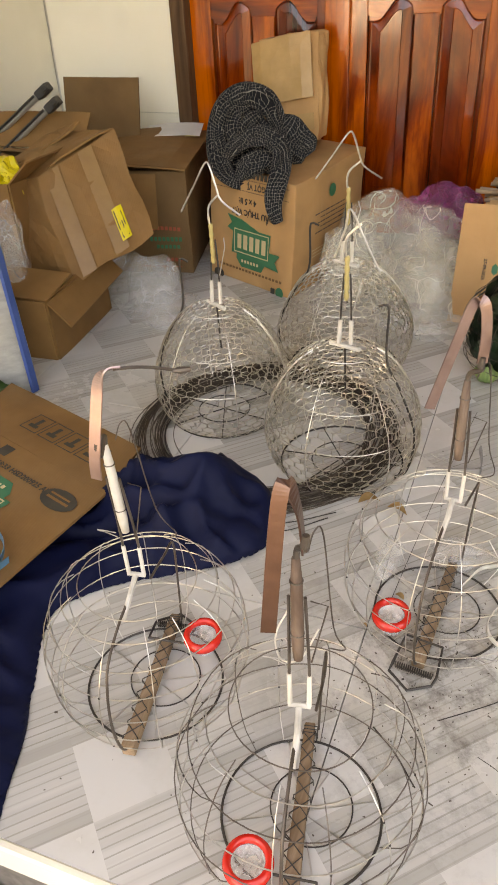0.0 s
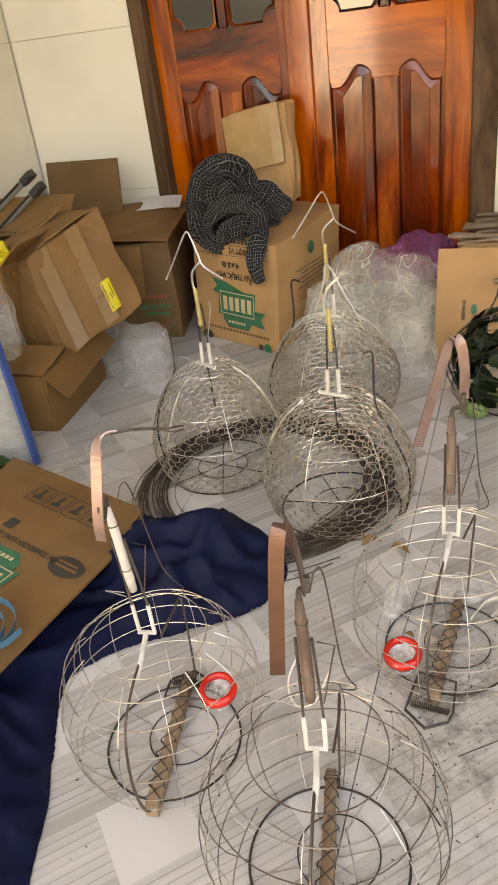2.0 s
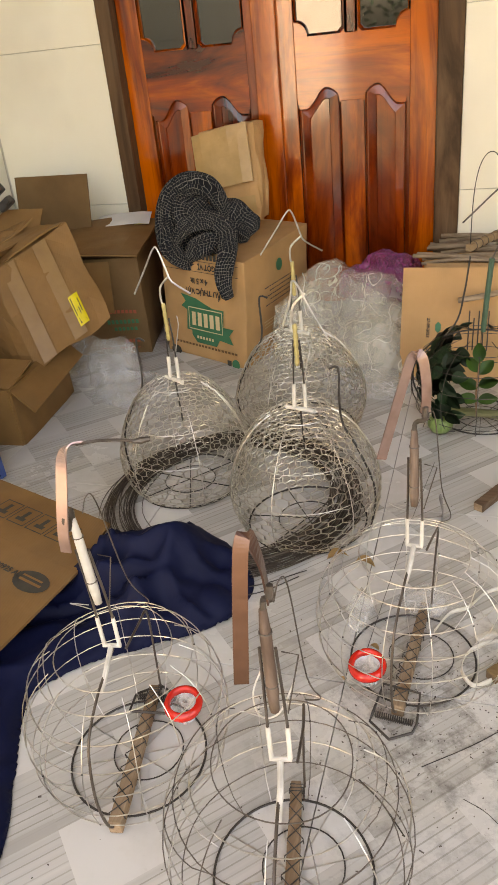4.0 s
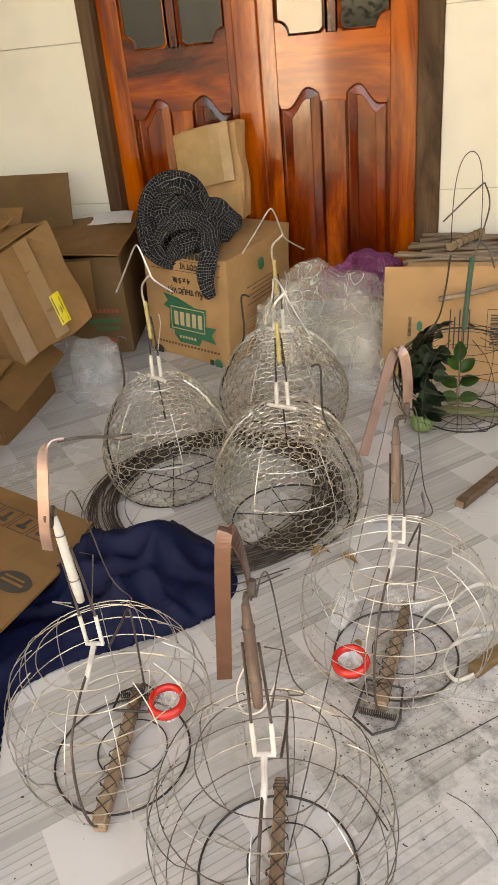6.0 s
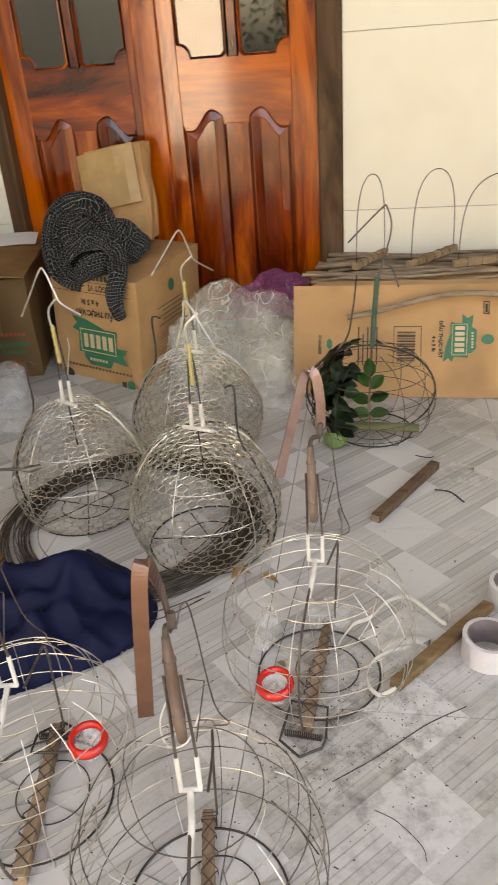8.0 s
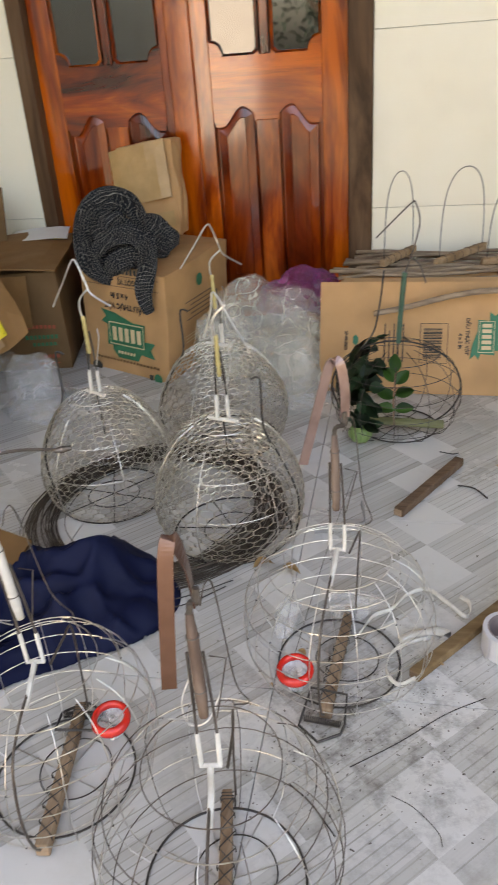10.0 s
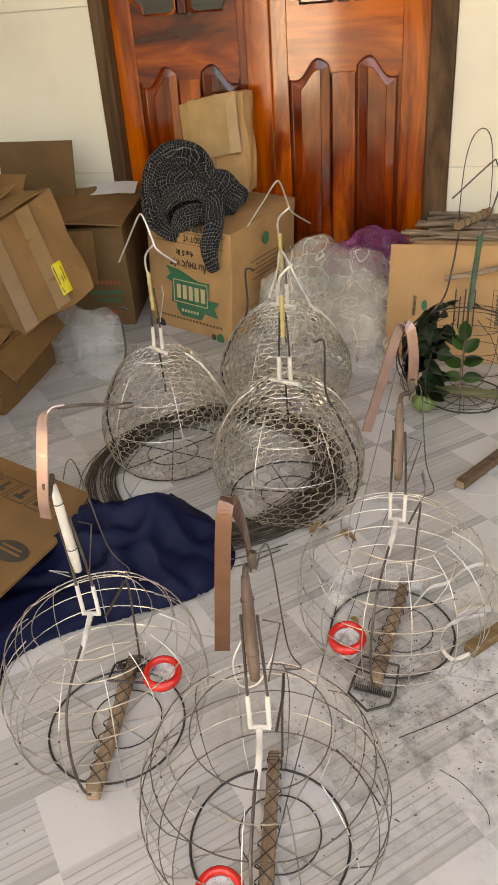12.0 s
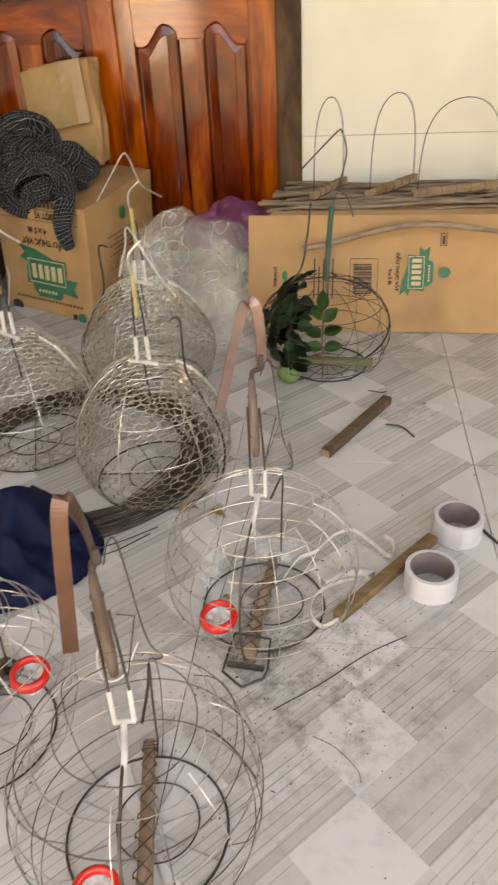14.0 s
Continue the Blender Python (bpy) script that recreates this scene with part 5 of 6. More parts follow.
checked_scarf = thing("checked_scarf", "black cotton scarf with fine white checks, bundled on a carton", "scarf")
for k, (pts, half, thick, pl) in enumerate((
        # the lump underneath
        ([(-0.09, -0.06, -0.03), (-0.04, -0.03, -0.02), (0.03, -0.01, -0.03), (0.07, -0.02, -0.04)], 0.065, 0.05, 3),
        ([(-0.06, 0.09, -0.02), (-0.03, 0.05, 0.0), (0.0, 0.0, 0.01), (0.03, -0.05, 0.02)], 0.06, 0.035, 4),
        # the big loop over the top and down the side
        ([(0.07, -0.03, 0.0), (0.065, 0.05, 0.005), (0.03, 0.115, 0.01), (-0.03, 0.135, 0.015), (-0.085, 0.105, 0.02), (-0.115, 0.03, 0.025), (-0.11, -0.055, 0.035), (-0.065, -0.1, 0.045), (-0.02, -0.105, 0.04)], 0.033, 0.026, 3),
        # the knot inside the loop
        ([(-0.02, 0.105, 0.03), (-0.06, 0.085, 0.05), (-0.068, 0.04, 0.055), (-0.045, 0.005, 0.05)], 0.022, 0.018, 2.5),
        ([(0.01, 0.09, 0.035), (-0.03, 0.065, 0.055), (-0.035, 0.02, 0.05)], 0.02, 0.014, 2),
        # the band across and the hanging end
        ([(-0.1, -0.045, 0.045), (-0.075, 0.0, 0.065), (-0.025, 0.03, 0.08), (0.035, 0.03, 0.085), (0.07, 0.0, 0.12), (0.066, -0.035, 0.175), (0.05, -0.075, 0.212), (0.04, -0.11, 0.22), (0.042, -0.145, 0.222), (0.052, -0.178, 0.22)], 0.031, 0.015, 3.2),
        ([(-0.06, -0.085, 0.055), (-0.02, -0.05, 0.075), (0.025, -0.04, 0.08), (0.05, -0.075, 0.075)], 0.036, 0.02, 3.5),
        # the flat wing spread over the carton
        ([(0.05, 0.06, -0.02), (0.1, 0.025, -0.02), (0.145, -0.015, -0.025), (0.165, -0.045, -0.02)], 0.042, 0.016, 3.5),
        ([(0.075, 0.0, 0.03), (0.11, -0.03, 0.02), (0.14, -0.055, 0.015)], 0.028, 0.014, 3))):
    part("fold", cloth_band([on_scarf(*q) for q in pts], half, thick, 1.0 + k * 2.3, pl), M_SCARF, checked_scarf, smooth=True)


def film_bag(name, label, centre, size, material, seed, layers=2, category="plastic bag"):
    """A crumpled bag of film: sheets heaped over one another, bulging, broken into flat facets by sharp creases."""
    bm = bmesh.new()
    rnd = random.Random(seed)
    n = 22
    for layer in range(layers):
        lobes = [(rnd.uniform(0, 6.28), rnd.uniform(0.05, 0.13), k + 2) for k in range(4)]
        shift = Vector((rnd.uniform(-0.1, 0.1), rnd.uniform(-0.1, 0.1), 0))
        k_in = 1 - 0.2 * layer
        off = Vector((seed * 1.7 + layer * 9, seed, layer * 3.0))
        grid = []
        for i in range(n + 1):
            row = []
            for j in range(n + 1):
                u, v = i / n * 2 - 1, j / n * 2 - 1
                # square grid to disc, with a lobed rim
                x, y = u * math.sqrt(1 - v * v / 2), v * math.sqrt(1 - u * u / 2)
                r = min(1.0, math.hypot(x, y))
                a = math.atan2(y, x)
                rim = (1 + sum(am * math.sin(q * a + ph) for ph, am, q in lobes)) * k_in
                dome = max(0.0, 1 - r ** 2.6) ** 0.55
                p = Vector((x * rim, y * rim, dome * (1.35 - 0.25 * layer)))
                big = noise.noise(p * 1.5 + off)
                w = p + 0.25 * noise.noise_vector(p * 2.5 + off)
                facet = noise.voronoi(Vector((w.x, w.y, w.z * 0.6)) * 1.35 + off)[0][0]
                small = noise.voronoi(w * 3.2 + off)[0][0]
                p += p.normalized() * (0.3 * big + 0.7 * (facet - 0.35) + 0.36 * (small - 0.35)) * (0.25 + 0.75 * (1 - r ** 5))
                row.append(bm.verts.new(((p.x + shift.x) * size[0], (p.y + shift.y) * size[1], max(0.0, p.z) * size[2] + 0.002 + 0.004 * layer)))
            grid.append(row)
        for a, b in zip(grid, grid[1:]):
            for j in range(n):
                bm.faces.new((a[j], a[j + 1], b[j + 1], b[j]))
    ob = part(name, bm, material, m=Matrix.Translation(centre))
    return tagged(ob, label, category)


film_bag("plastic_bag", "big heap of crumpled clear plastic bags on the floor", (-0.22, 1.42, 0.002), (0.22, 0.18, 0.15), M_FILM, 3.0)
film_bag("plastic_bag", "crumpled clear plastic bag with sharp creases on the floor", (-0.12, 1.28, 0.002), (0.14, 0.15, 0.1), M_FILM, 8.0)
film_bag("plastic_bag", "crumpled clear bag beside the oil carton", (-0.36, 1.36, 0.002), (0.1, 0.14, 0.13), M_FILM, 17.0)
film_bag("plastic_bag", "flat thin clear wrap on the floor tiles", (-0.12, 1.12, 0.002), (0.12, 0.09, 0.028), M_FILMT, 13.0)
film_bag("purple_bag", "crumpled purple plastic bag lying on clear bags", (-0.125, 1.56, 0.13), (0.115, 0.09, 0.085), M_PURPLE, 21.0)
film_bag("bubble_wrap", "crumpled clear bubble wrap on the floor between cartons", (-0.945, 1.1, 0.002), (0.09, 0.09, 0.085), M_FILMT, 31.0)
film_bag("bubble_wrap", "thin clear wrap trailing on the floor", (-0.86, 1.02, 0.002), (0.1, 0.12, 0.02), M_FILMT, 33.0)
film_bag("bubble_wrap", "grey clear wrap bulging from the tilted carton", (-1.2, 0.75, 0.18), (0.075, 0.07, 0.11), M_FILMT, 41.0)
film_bag("plastic_bag", "scrap of clear wrap lying inside a round trap", (0.11, 0.2, 0.002), (0.05, 0.035, 0.02), M_FILMT, 51.0)
film_bag("plastic_bag", "scrap of clear wrap lying on the floor", (0.0, 0.16, 0.002), (0.02, 0.045, 0.018), M_FILMT, 57.0)
film_bag("plastic_bag", "scrap of yellow plastic in an open carton", (-1.3, 0.95, 0.33), (0.09, 0.08, 0.06), M_YELLOW, 61.0)

# white woven sack with a blue binding
sack = thing("woven_sack", "white woven plastic sack with a blue bound edge standing upright", "sack")
bm = bmesh.new()
SX = 14
grid = {}
for side in (0, 1):
    for i in range(SX + 1):
        for j in range(SX + 1):
            s, t = i / SX, j / SX
            bulge = 0.05 * 4 * s * (1 - s) + 0.008 * noise.noise(Vector((s * 4, t * 4, side)))
            x = -1.36 + 0.4 * s - 0.05 * t
            y = 0.5 - 0.05 * (1 - s) + (bulge + 0.012) * (1 if side else -1) + 0.04 * t
            grid[side, i, j] = bm.verts.new((x, y, 0.002 + 0.41 * t))
for i in range(SX):
    for j in range(SX):
        for side in (0, 1):
            bm.faces.new([grid[side, a, b] for a, b in ((i, j), (i + 1, j), (i + 1, j + 1), (i, j + 1))])
    for j in (0, SX):
        bm.faces.new((grid[0, i, j], grid[0, i + 1, j], grid[1, i + 1, j], grid[1, i, j]))
        bm.faces.new((grid[0, j, i], grid[0, j, i + 1], grid[1, j, i + 1], grid[1, j, i]))
part("body", bm, M_SACK, sack, smooth=True)
part("binding", add_strap(bmesh.new(), [(-0.957 - 0.05 * t, 0.492 + 0.04 * t, 0.004 + 0.41 * t) for t in (0, 0.25, 0.5, 0.75, 1)], [(0, 1, 0)] * 5, 0.02, 0.009), M_BLUE, sack, "blue edge binding")
part("binding", add_strap(bmesh.new(), [(-1.41, 0.49, 0.414), (-1.17, 0.52, 0.416), (-1.007, 0.53, 0.414)], [(0, 1, 0)] * 3, 0.03, 0.006), M_BLUE, sack)

# folding poles standing in the open carton
M_ALU = mat("grey_aluminium", (0.6, 0.6, 0.58), (0.5, 0.5, 0.48), 30, 0.35, 0.0, 0.8)
M_BLACK = mat("black_plastic", (0.02, 0.02, 0.02), (0.035, 0.035, 0.035), 30, 0.45)
for x0, y0, x1, y1, z1 in ((-1.58, 1.27, -1.345, 1.3, 0.557), (-1.53, 1.25, -1.305, 1.28, 0.522)):
    pole = thing("folding_pole", "grey metal pole with a black plastic clamp, leaning in a carton", "pole", group="poles in the carton")
    a, b = Vector((x0, y0, z1 - 0.16)), Vector((x1, y1, z1))
    part("tube", tube([a, b], 0.0095, 10), M_ALU, pole)
    d = (b - a).normalized()
    part("rail", tube([a + Vector((0.0, -0.016, 0.006)), b + Vector((0, -0.016, 0.006)) - d * 0.03], 0.004, 6), M_BLACK, pole)
    cl = part("clamp", boxed((-0.017, -0.014, -0.025), (0.017, 0.014, 0.028), 0.005, 2), M_BLACK, pole, "black plastic clamp", m=Matrix.Translation(b) @ d.to_track_quat("Z", "Y").to_matrix().to_4x4())
    part("lever", boxed((0.012, -0.008, -0.01), (0.036, 0.008, 0.008), 0.003, 2), M_BLACK, cl)
    part("lever", boxed((-0.03, -0.008, 0.01), (-0.012, 0.008, 0.03), 0.003, 2), M_BLACK, cl)

# tape measure on the flat carton
M_MEASURE = mat("blue_tape_measure", (0.05, 0.17, 0.27), (0.07, 0.22, 0.34), 30, 0.45)
tape_measure = thing("tape_measure", "loosely coiled blue cloth tape measure on the flattened carton", "tape measure")
pts = [(-0.635 + (0.025 + 0.0014 * i) * math.cos(i * 0.42) - 0.0006 * i, -0.155 + (0.03 + 0.001 * i) * math.sin(i * 0.42) + 0.0008 * i, 0.09 + 0.004 * math.sin(i * 0.8)) for i in range(46)]
part("ribbon", add_strap(bmesh.new(), curve_through(pts, 3), [(0.15, 0.1, 1)] * 200, 0.014, 0.0008), M_MEASURE, tape_measure)
part("end_tab", boxed((-0.011, -0.003, -0.009), (0.011, 0.003, 0.009), 0.001), M_PAPER, tape_measure, "white end tab", m=pose(-0.605, -0.215, 0.088, 0, 0, 20))
part("end_tab", boxed((-0.006, -0.0035, -0.009), (0.006, 0.0035, 0.009), 0.001), M_YELLOW, tape_measure, m=pose(-0.585, -0.21, 0.088, 0, 0, 20))

# ---- leaves ----
M_LEAF = mat("dark_green_leaf", (0.0064, 0.0256, 0.0096), (0.0128, 0.0416, 0.0144), 18, 0.32, 0.2, coat=0.1, vary=0.5)
M_LEAFB = mat("fresh_green_leaf", (0.03, 0.1, 0.015), (0.05, 0.14, 0.024), 18, 0.35, 0.2, vary=0.3)
M_STEM = mat("brown_stem", (0.16, 0.08, 0.04), (0.24, 0.13, 0.07), 30, 0.7, 0.3)
M_GOURD = mat("striped_green_gourd", (0.08, 0.15, 0.035), (0.2, 0.28, 0.1), 30, 0.45, stretch=(3, 3, 0.4))
M_BAMBOO = mat("split_bamboo", (0.17, 0.17, 0.08), (0.12, 0.125, 0.05), 12, 0.35, 0.2, stretch=(0.3, 3, 3))
M_TWIG = mat("rough_bark_twig", (0.17, 0.11, 0.07), (0.42, 0.3, 0.2), 40, 0.85, 0.8, stretch=(0.4, 2, 2))


def leaf_mesh(length, width):
    bm = bmesh.new()
    rows = []
    n = 9
    for i in range(n + 1):
        t = i / n
        w = width * math.sin(math.pi * t ** 0.85) ** 0.8 * (1 if t < 0.98 else 0.4)
        z = -0.16 * length * t * t
        rows.append([bm.verts.new((s * w / 2, t * length, z + abs(s) * 0.18 * w)) for s in (-1, -0.5, 0, 0.5, 1)])
    for a, b in zip(rows, rows[1:]):
        for j in range(4):
            bm.faces.new((a[j], a[j + 1], b[j + 1], b[j]))
    bmesh.ops.solidify(bm, geom=bm.faces[:], thickness=0.0006)
    return bm


leaf_trap = thing("leaf_trap", "round wire cage trap dressed with dark green leaves", "wire trap", Matrix.Translation((0.178, 0.95, 0.0)))
part("base_ring", tube(circle(0.1, 0.003, 44, 0.01, -0.0), 0.002, 6, True), M_DARKWIRE, leaf_trap)
part("base_ring", tube(circle(0.06, 0.002, 32, 0.01, -0.0), 0.001, 5, True), M_DARKWIRE, leaf_trap)
for k in range(6):
    a = k * math.pi / 6
    part("base_spoke", tube([(0.01 + 0.1 * math.cos(a), 0.1 * math.sin(a), 0.003), (0.01 - 0.1 * math.cos(a), -0.1 * math.sin(a), 0.003)], 0.0009, 4), M_DARKWIRE, leaf_trap)
for z in (0.04, 0.085, 0.13, 0.175, 0.21):
    part("hoop", tube(circle(globe_radius(z, 0.167), z, 44), 0.0009, 5, True), M_DARKWIRE, leaf_trap)
for k in range(12):
    a = 2 * math.pi * k / 12
    part("rib", tube([(globe_radius(0.225 * i / 13, 0.167) * math.cos(a), globe_radius(0.225 * i / 13, 0.167) * math.sin(a), 0.225 * i / 13) for i in range(14)], 0.0009, 5), M_DARKWIRE, leaf_trap)
part("frame_hoop", tube([(0.164 * math.cos(a), 0.0, 0.115 + 0.125 * math.sin(a)) for a in (2 * math.pi * k / 44 for k in range(44))], 0.0024, 6, True), M_DARKWIRE, leaf_trap, "stout dark hoop")
part("bamboo", tube([(-0.07, -0.03, 0.03), (0.125, -0.045, 0.03)], 0.0115, 10), M_BAMBOO, leaf_trap, "piece of split green bamboo")
bm = bmesh.new()
bmesh.ops.create_uvsphere(bm, u_segments=24, v_segments=14, radius=0.03)
for v in bm.verts:
    v.co *= 1 + 0.05 * math.cos(8 * math.atan2(v.co.y, v.co.x))
    v.co.z *= 0.85
part("gourd", bm, M_GOURD, leaf_trap, "small striped green gourd", smooth=True, m=Matrix.Translation((-0.085, -0.1, 0.028)))
part("shaft", tube([(0.004, 0, 0.235), (0.008, 0, 0.32), (0.014, 0.0, 0.415)], 0.0065, 8), mat("green_tape", (0.03, 0.08, 0.05), (0.05, 0.11, 0.07), 40, 0.5), leaf_trap, "green-taped shaft")
part("head_wire", tube(curve_through([(0.014, 0, 0.41), (0.03, 0, 0.46), (0.045, 0, 0.53), (0.034, 0, 0.575), (0.02, 0.0, 0.572), (-0.055, -0.01, 0.5)], 5), 0.0019, 6), M_ROD, leaf_trap)
part("head_wire", tube(curve_through([(0.03, 0, 0.45), (0.05, 0, 0.43), (0.065, -0.01, 0.39)], 5), 0.0019, 6), M_ROD, leaf_trap)
part("side_wire", tube(curve_through([(-0.035, 0.0, 0.42), (-0.045, 0, 0.33), (-0.065, 0, 0.25), (-0.14, 0.0, 0.17)], 5), 0.0022, 6), M_DARKWIRE, leaf_trap)
rnd = random.Random(4)
leaf_a, leaf_b = None, None
for i in range(150):
    a = rnd.uniform(2.1, 4.25)
    z = rnd.uniform(0.06, 0.215)
    r = globe_radius(min(z, 0.22), 0.167) * rnd.uniform(0.72, 0.93)
    p = Vector((r * math.cos(a), r * math.sin(a), z))
    out = Vector((math.cos(a), math.sin(a), (z - 0.1) * 6)).normalized()
    hang = Vector((rnd.uniform(-0.9, 0.9), rnd.uniform(-0.5, 0.5), rnd.uniform(-1, 0.5)))
    across = hang.cross(out).normalized()
    m = basis(p, across, out.cross(across)) @ pose(0, 0, 0, rnd.uniform(-8, 8), rnd.uniform(-14, 14), 0) @ Matrix.Scale(rnd.uniform(0.75, 1.1), 4)
    if leaf_a is None:
        leaf_a = part("leaf", leaf_mesh(0.044, 0.033), M_LEAF, leaf_trap, smooth=True, m=m)
    else:
        o = new("leaf", leaf_a.data)
        o.parent = leaf_trap
        o.matrix_basis = m
sprig = part("sprig", tube(curve_through([(0.0, -0.1, 0.05), (-0.004, -0.11, 0.12), (0.0, -0.115, 0.2)], 5), 0.002, 6), M_STEM, leaf_trap, "leafy sprig with a reddish stem")
for sx, z, turn, tilt in ((-1, 0.1, 75, -5), (1, 0.1, -75, -5), (-1, 0.135, 70, 10), (1, 0.14, -68, 10), (1, 0.17, -40, 25), (-1, 0.175, 35, 25), (0, 0.2, 5, 40)):
    m = Matrix.Translation((0.0, -0.113, z)) @ pose(0, 0, 0, 40 + tilt * 0.4, 0, 0) @ pose(0, 0, 0, 0, 0, turn)
    if leaf_b is None:
        leaf_b = part("leaf", leaf_mesh(0.05, 0.031), M_LEAFB, sprig, smooth=True, m=m)
    else:
        o = new("leaf", leaf_b.data)
        o.parent = sprig
        o.matrix_basis = m
for a, z in ((1.2, 0.235), (2.2, 0.24)):
    o = new("leaf", leaf_a.data)
    o.parent = leaf_trap
    o.matrix_basis = Matrix.Translation((0.06 * math.cos(a), 0.05 * math.sin(a) - 0.03, z)) @ pose(0, 0, 0, -10, 10, math.degrees(a) - 90)
green_leaf = thing("cabbage_leaf", "bright green leaves on the floor beside the sack", "leaves")
for k, (x, y, rz) in enumerate(((-0.93, 0.4, 100), (-1.0, 0.36, 60), (-0.97, 0.42, 140))):
    part("leaf", leaf_mesh(0.13, 0.09), M_LEAFB, green_leaf, smooth=True, m=pose(x, y, 0.03 + 0.012 * k, 8, 0, rz))

# ---- sticks and wire hoops on the folded cartons ----
rnd = random.Random(9)
for i in range(15):
    y = 1.38 + 0.4 * i / 14
    z = 0.272 - 0.035 * (i / 14) + 0.022 * rnd.random()
    x0 = -0.03 + 0.08 * rnd.random() + (0.05 if i > 9 else 0)
    n = 8
    L = 0.75 + 0.15 * rnd.random()
    pts = [wobble((x0 + L * k / n, y + 0.012 * math.sin(k + i), z + 0.006 * math.sin(k * 1.3 + i)), 0.006, i) for k in range(n + 1)]
    ob = tagged(part("twig", tube(pts, [(0.0055 + 0.003 * ((i * 7) % 5) / 5) * (1 - 0.35 * k / n) for k in range(n + 1)], 7), M_TWIG, smooth=True), "rough brown twig laid along the folded cartons", "twig", group="twigs on the folded cartons")
bent_branch = tagged(part("branch", tube(curve_through([(0.112, 1.19, 0.232), (0.2, 1.205, 0.245), (0.33, 1.215, 0.275), (0.45, 1.215, 0.288), (0.6, 1.19, 0.278), (0.8, 1.17, 0.25)], 5), [0.0085] * 20 + [0.006] * 6, 8), M_TWIG, smooth=True),
                     "long bent branch leaning on the folded cartons", "branch")
M_PEGB = wood("tan_batten_wood", (0.28, 0.17, 0.09), (0.4, 0.26, 0.15), (0.5, 0.34, 0.2), 3.0, 0.7, 0.0, axis=0)
for (xa, ya), (xb, yb), hoop in (((0.125, 1.5), (0.225, 1.66), (0.195, 1.6, 0.07, 0.26)), ((0.29, 1.5), (0.45, 1.68), (0.4, 1.6, 0.095, 0.265)), ((0.425, 1.5), (0.7, 1.58), (0.585, 1.6, 0.15, 0.255))):
    loop = thing("hoop_batten", "notched tan batten with a thin wire hoop set in it", "batten", group="battens with wire hoops")
    a, b = Vector((xa, ya, 0.292)), Vector((xb, yb, 0.3))
    bm = boxed((0, -0.0095, -0.011), ((b - a).length, 0.0095, 0.011), 0.002, 1)
    part("batten", bm, M_PEGB, loop, m=basis(a, b - a, Vector((0, 0, 1)).cross(b - a)))
    for k in range(5):
        q = a + (b - a) * (0.15 + 0.16 * k)
        part("notch_wire", tube(circle(0.0145, 0, 10), 0.0009, 4, True), M_DARKWIRE, loop, m=basis(q, (0, 0, 1), Vector((0, 0, 1)).cross(b - a)))
    hx, hy, hr, hh = hoop
    e0, e1 = a + (b - a) * 0.06, a + (b - a) * 0.94
    pts = [Vector((e0.x * (1 - t) + e1.x * t, e0.y * (1 - t) + e1.y * t, 0)) for t in (0.5,)]
    mid = pts[0]
    d = (e1 - e0).normalized()
    arc = []
    for k in range(33):
        q = math.pi * k / 32
        half = (e1 - e0).length / 2
        spread = half * (1 + 0.25 * math.sin(q) ** 2)
        arc.append(Vector((mid.x, mid.y, 0.295)) - Vector((d.x, d.y, 0)) * math.cos(q) * spread + Vector((0, 0, hh * math.sin(q) ** 0.75)))
    part("hoop", tube(arc, 0.0014, 6), M_DARKWIRE, loop, "thin dark wire hoop")

# ---- small things on the floor ----
M_TAPEW = mat("white_paper_tape", (0.6, 0.575, 0.57), (0.54, 0.515, 0.51), 40, 0.5, 0.15)
M_CORE = mat("grey_cardboard_core", (0.2, 0.15, 0.14), (0.28, 0.215, 0.2), 25, 0.8, 0.2)


def tape_roll(x, y, label, rot):
    t = thing("tape_roll", label, "tape roll", pose(x, y, 0.001, 0, 0, rot), "white tape rolls")
    for nm, r0, r1, h, material in (("tape", 0.0365, 0.044, 0.046, M_TAPEW), ("core", 0.034, 0.0364, 0.0465, M_CORE)):
        bm = bmesh.new()
        prof = [(r0, 0.0), (r1 - 0.001, 0.0), (r1, 0.001), (r1, h - 0.001), (r1 - 0.001, h), (r0, h)]
        rows = [[bm.verts.new((r * math.cos(a), r * math.sin(a), z)) for r, z in prof] for a in (2 * math.pi * k / 48 for k in range(48))]
        for k in range(48):
            p, q = rows[k], rows[(k + 1) % 48]
            for j in range(6):
                bm.faces.new((p[j], q[j], q[(j + 1) % 6], p[(j + 1) % 6]))
        part(nm, bm, material, t, "grey cardboard core" if nm == "core" else "")
    part("loose_end", add_strap(bmesh.new(), [(0.0443, 0.0, 0.023), (0.0447, 0.008, 0.023), (0.0452, 0.016, 0.023)], [(0, 0, 1)] * 3, 0.045, 0.0004), M_TAPEW, t)
    return t


tape_roll(0.376, 0.132, "thick roll of white tape lying flat beside a stick", 200)
tape_roll(0.437, 0.272, "roll of white tape lying flat at the tile joint", 250)

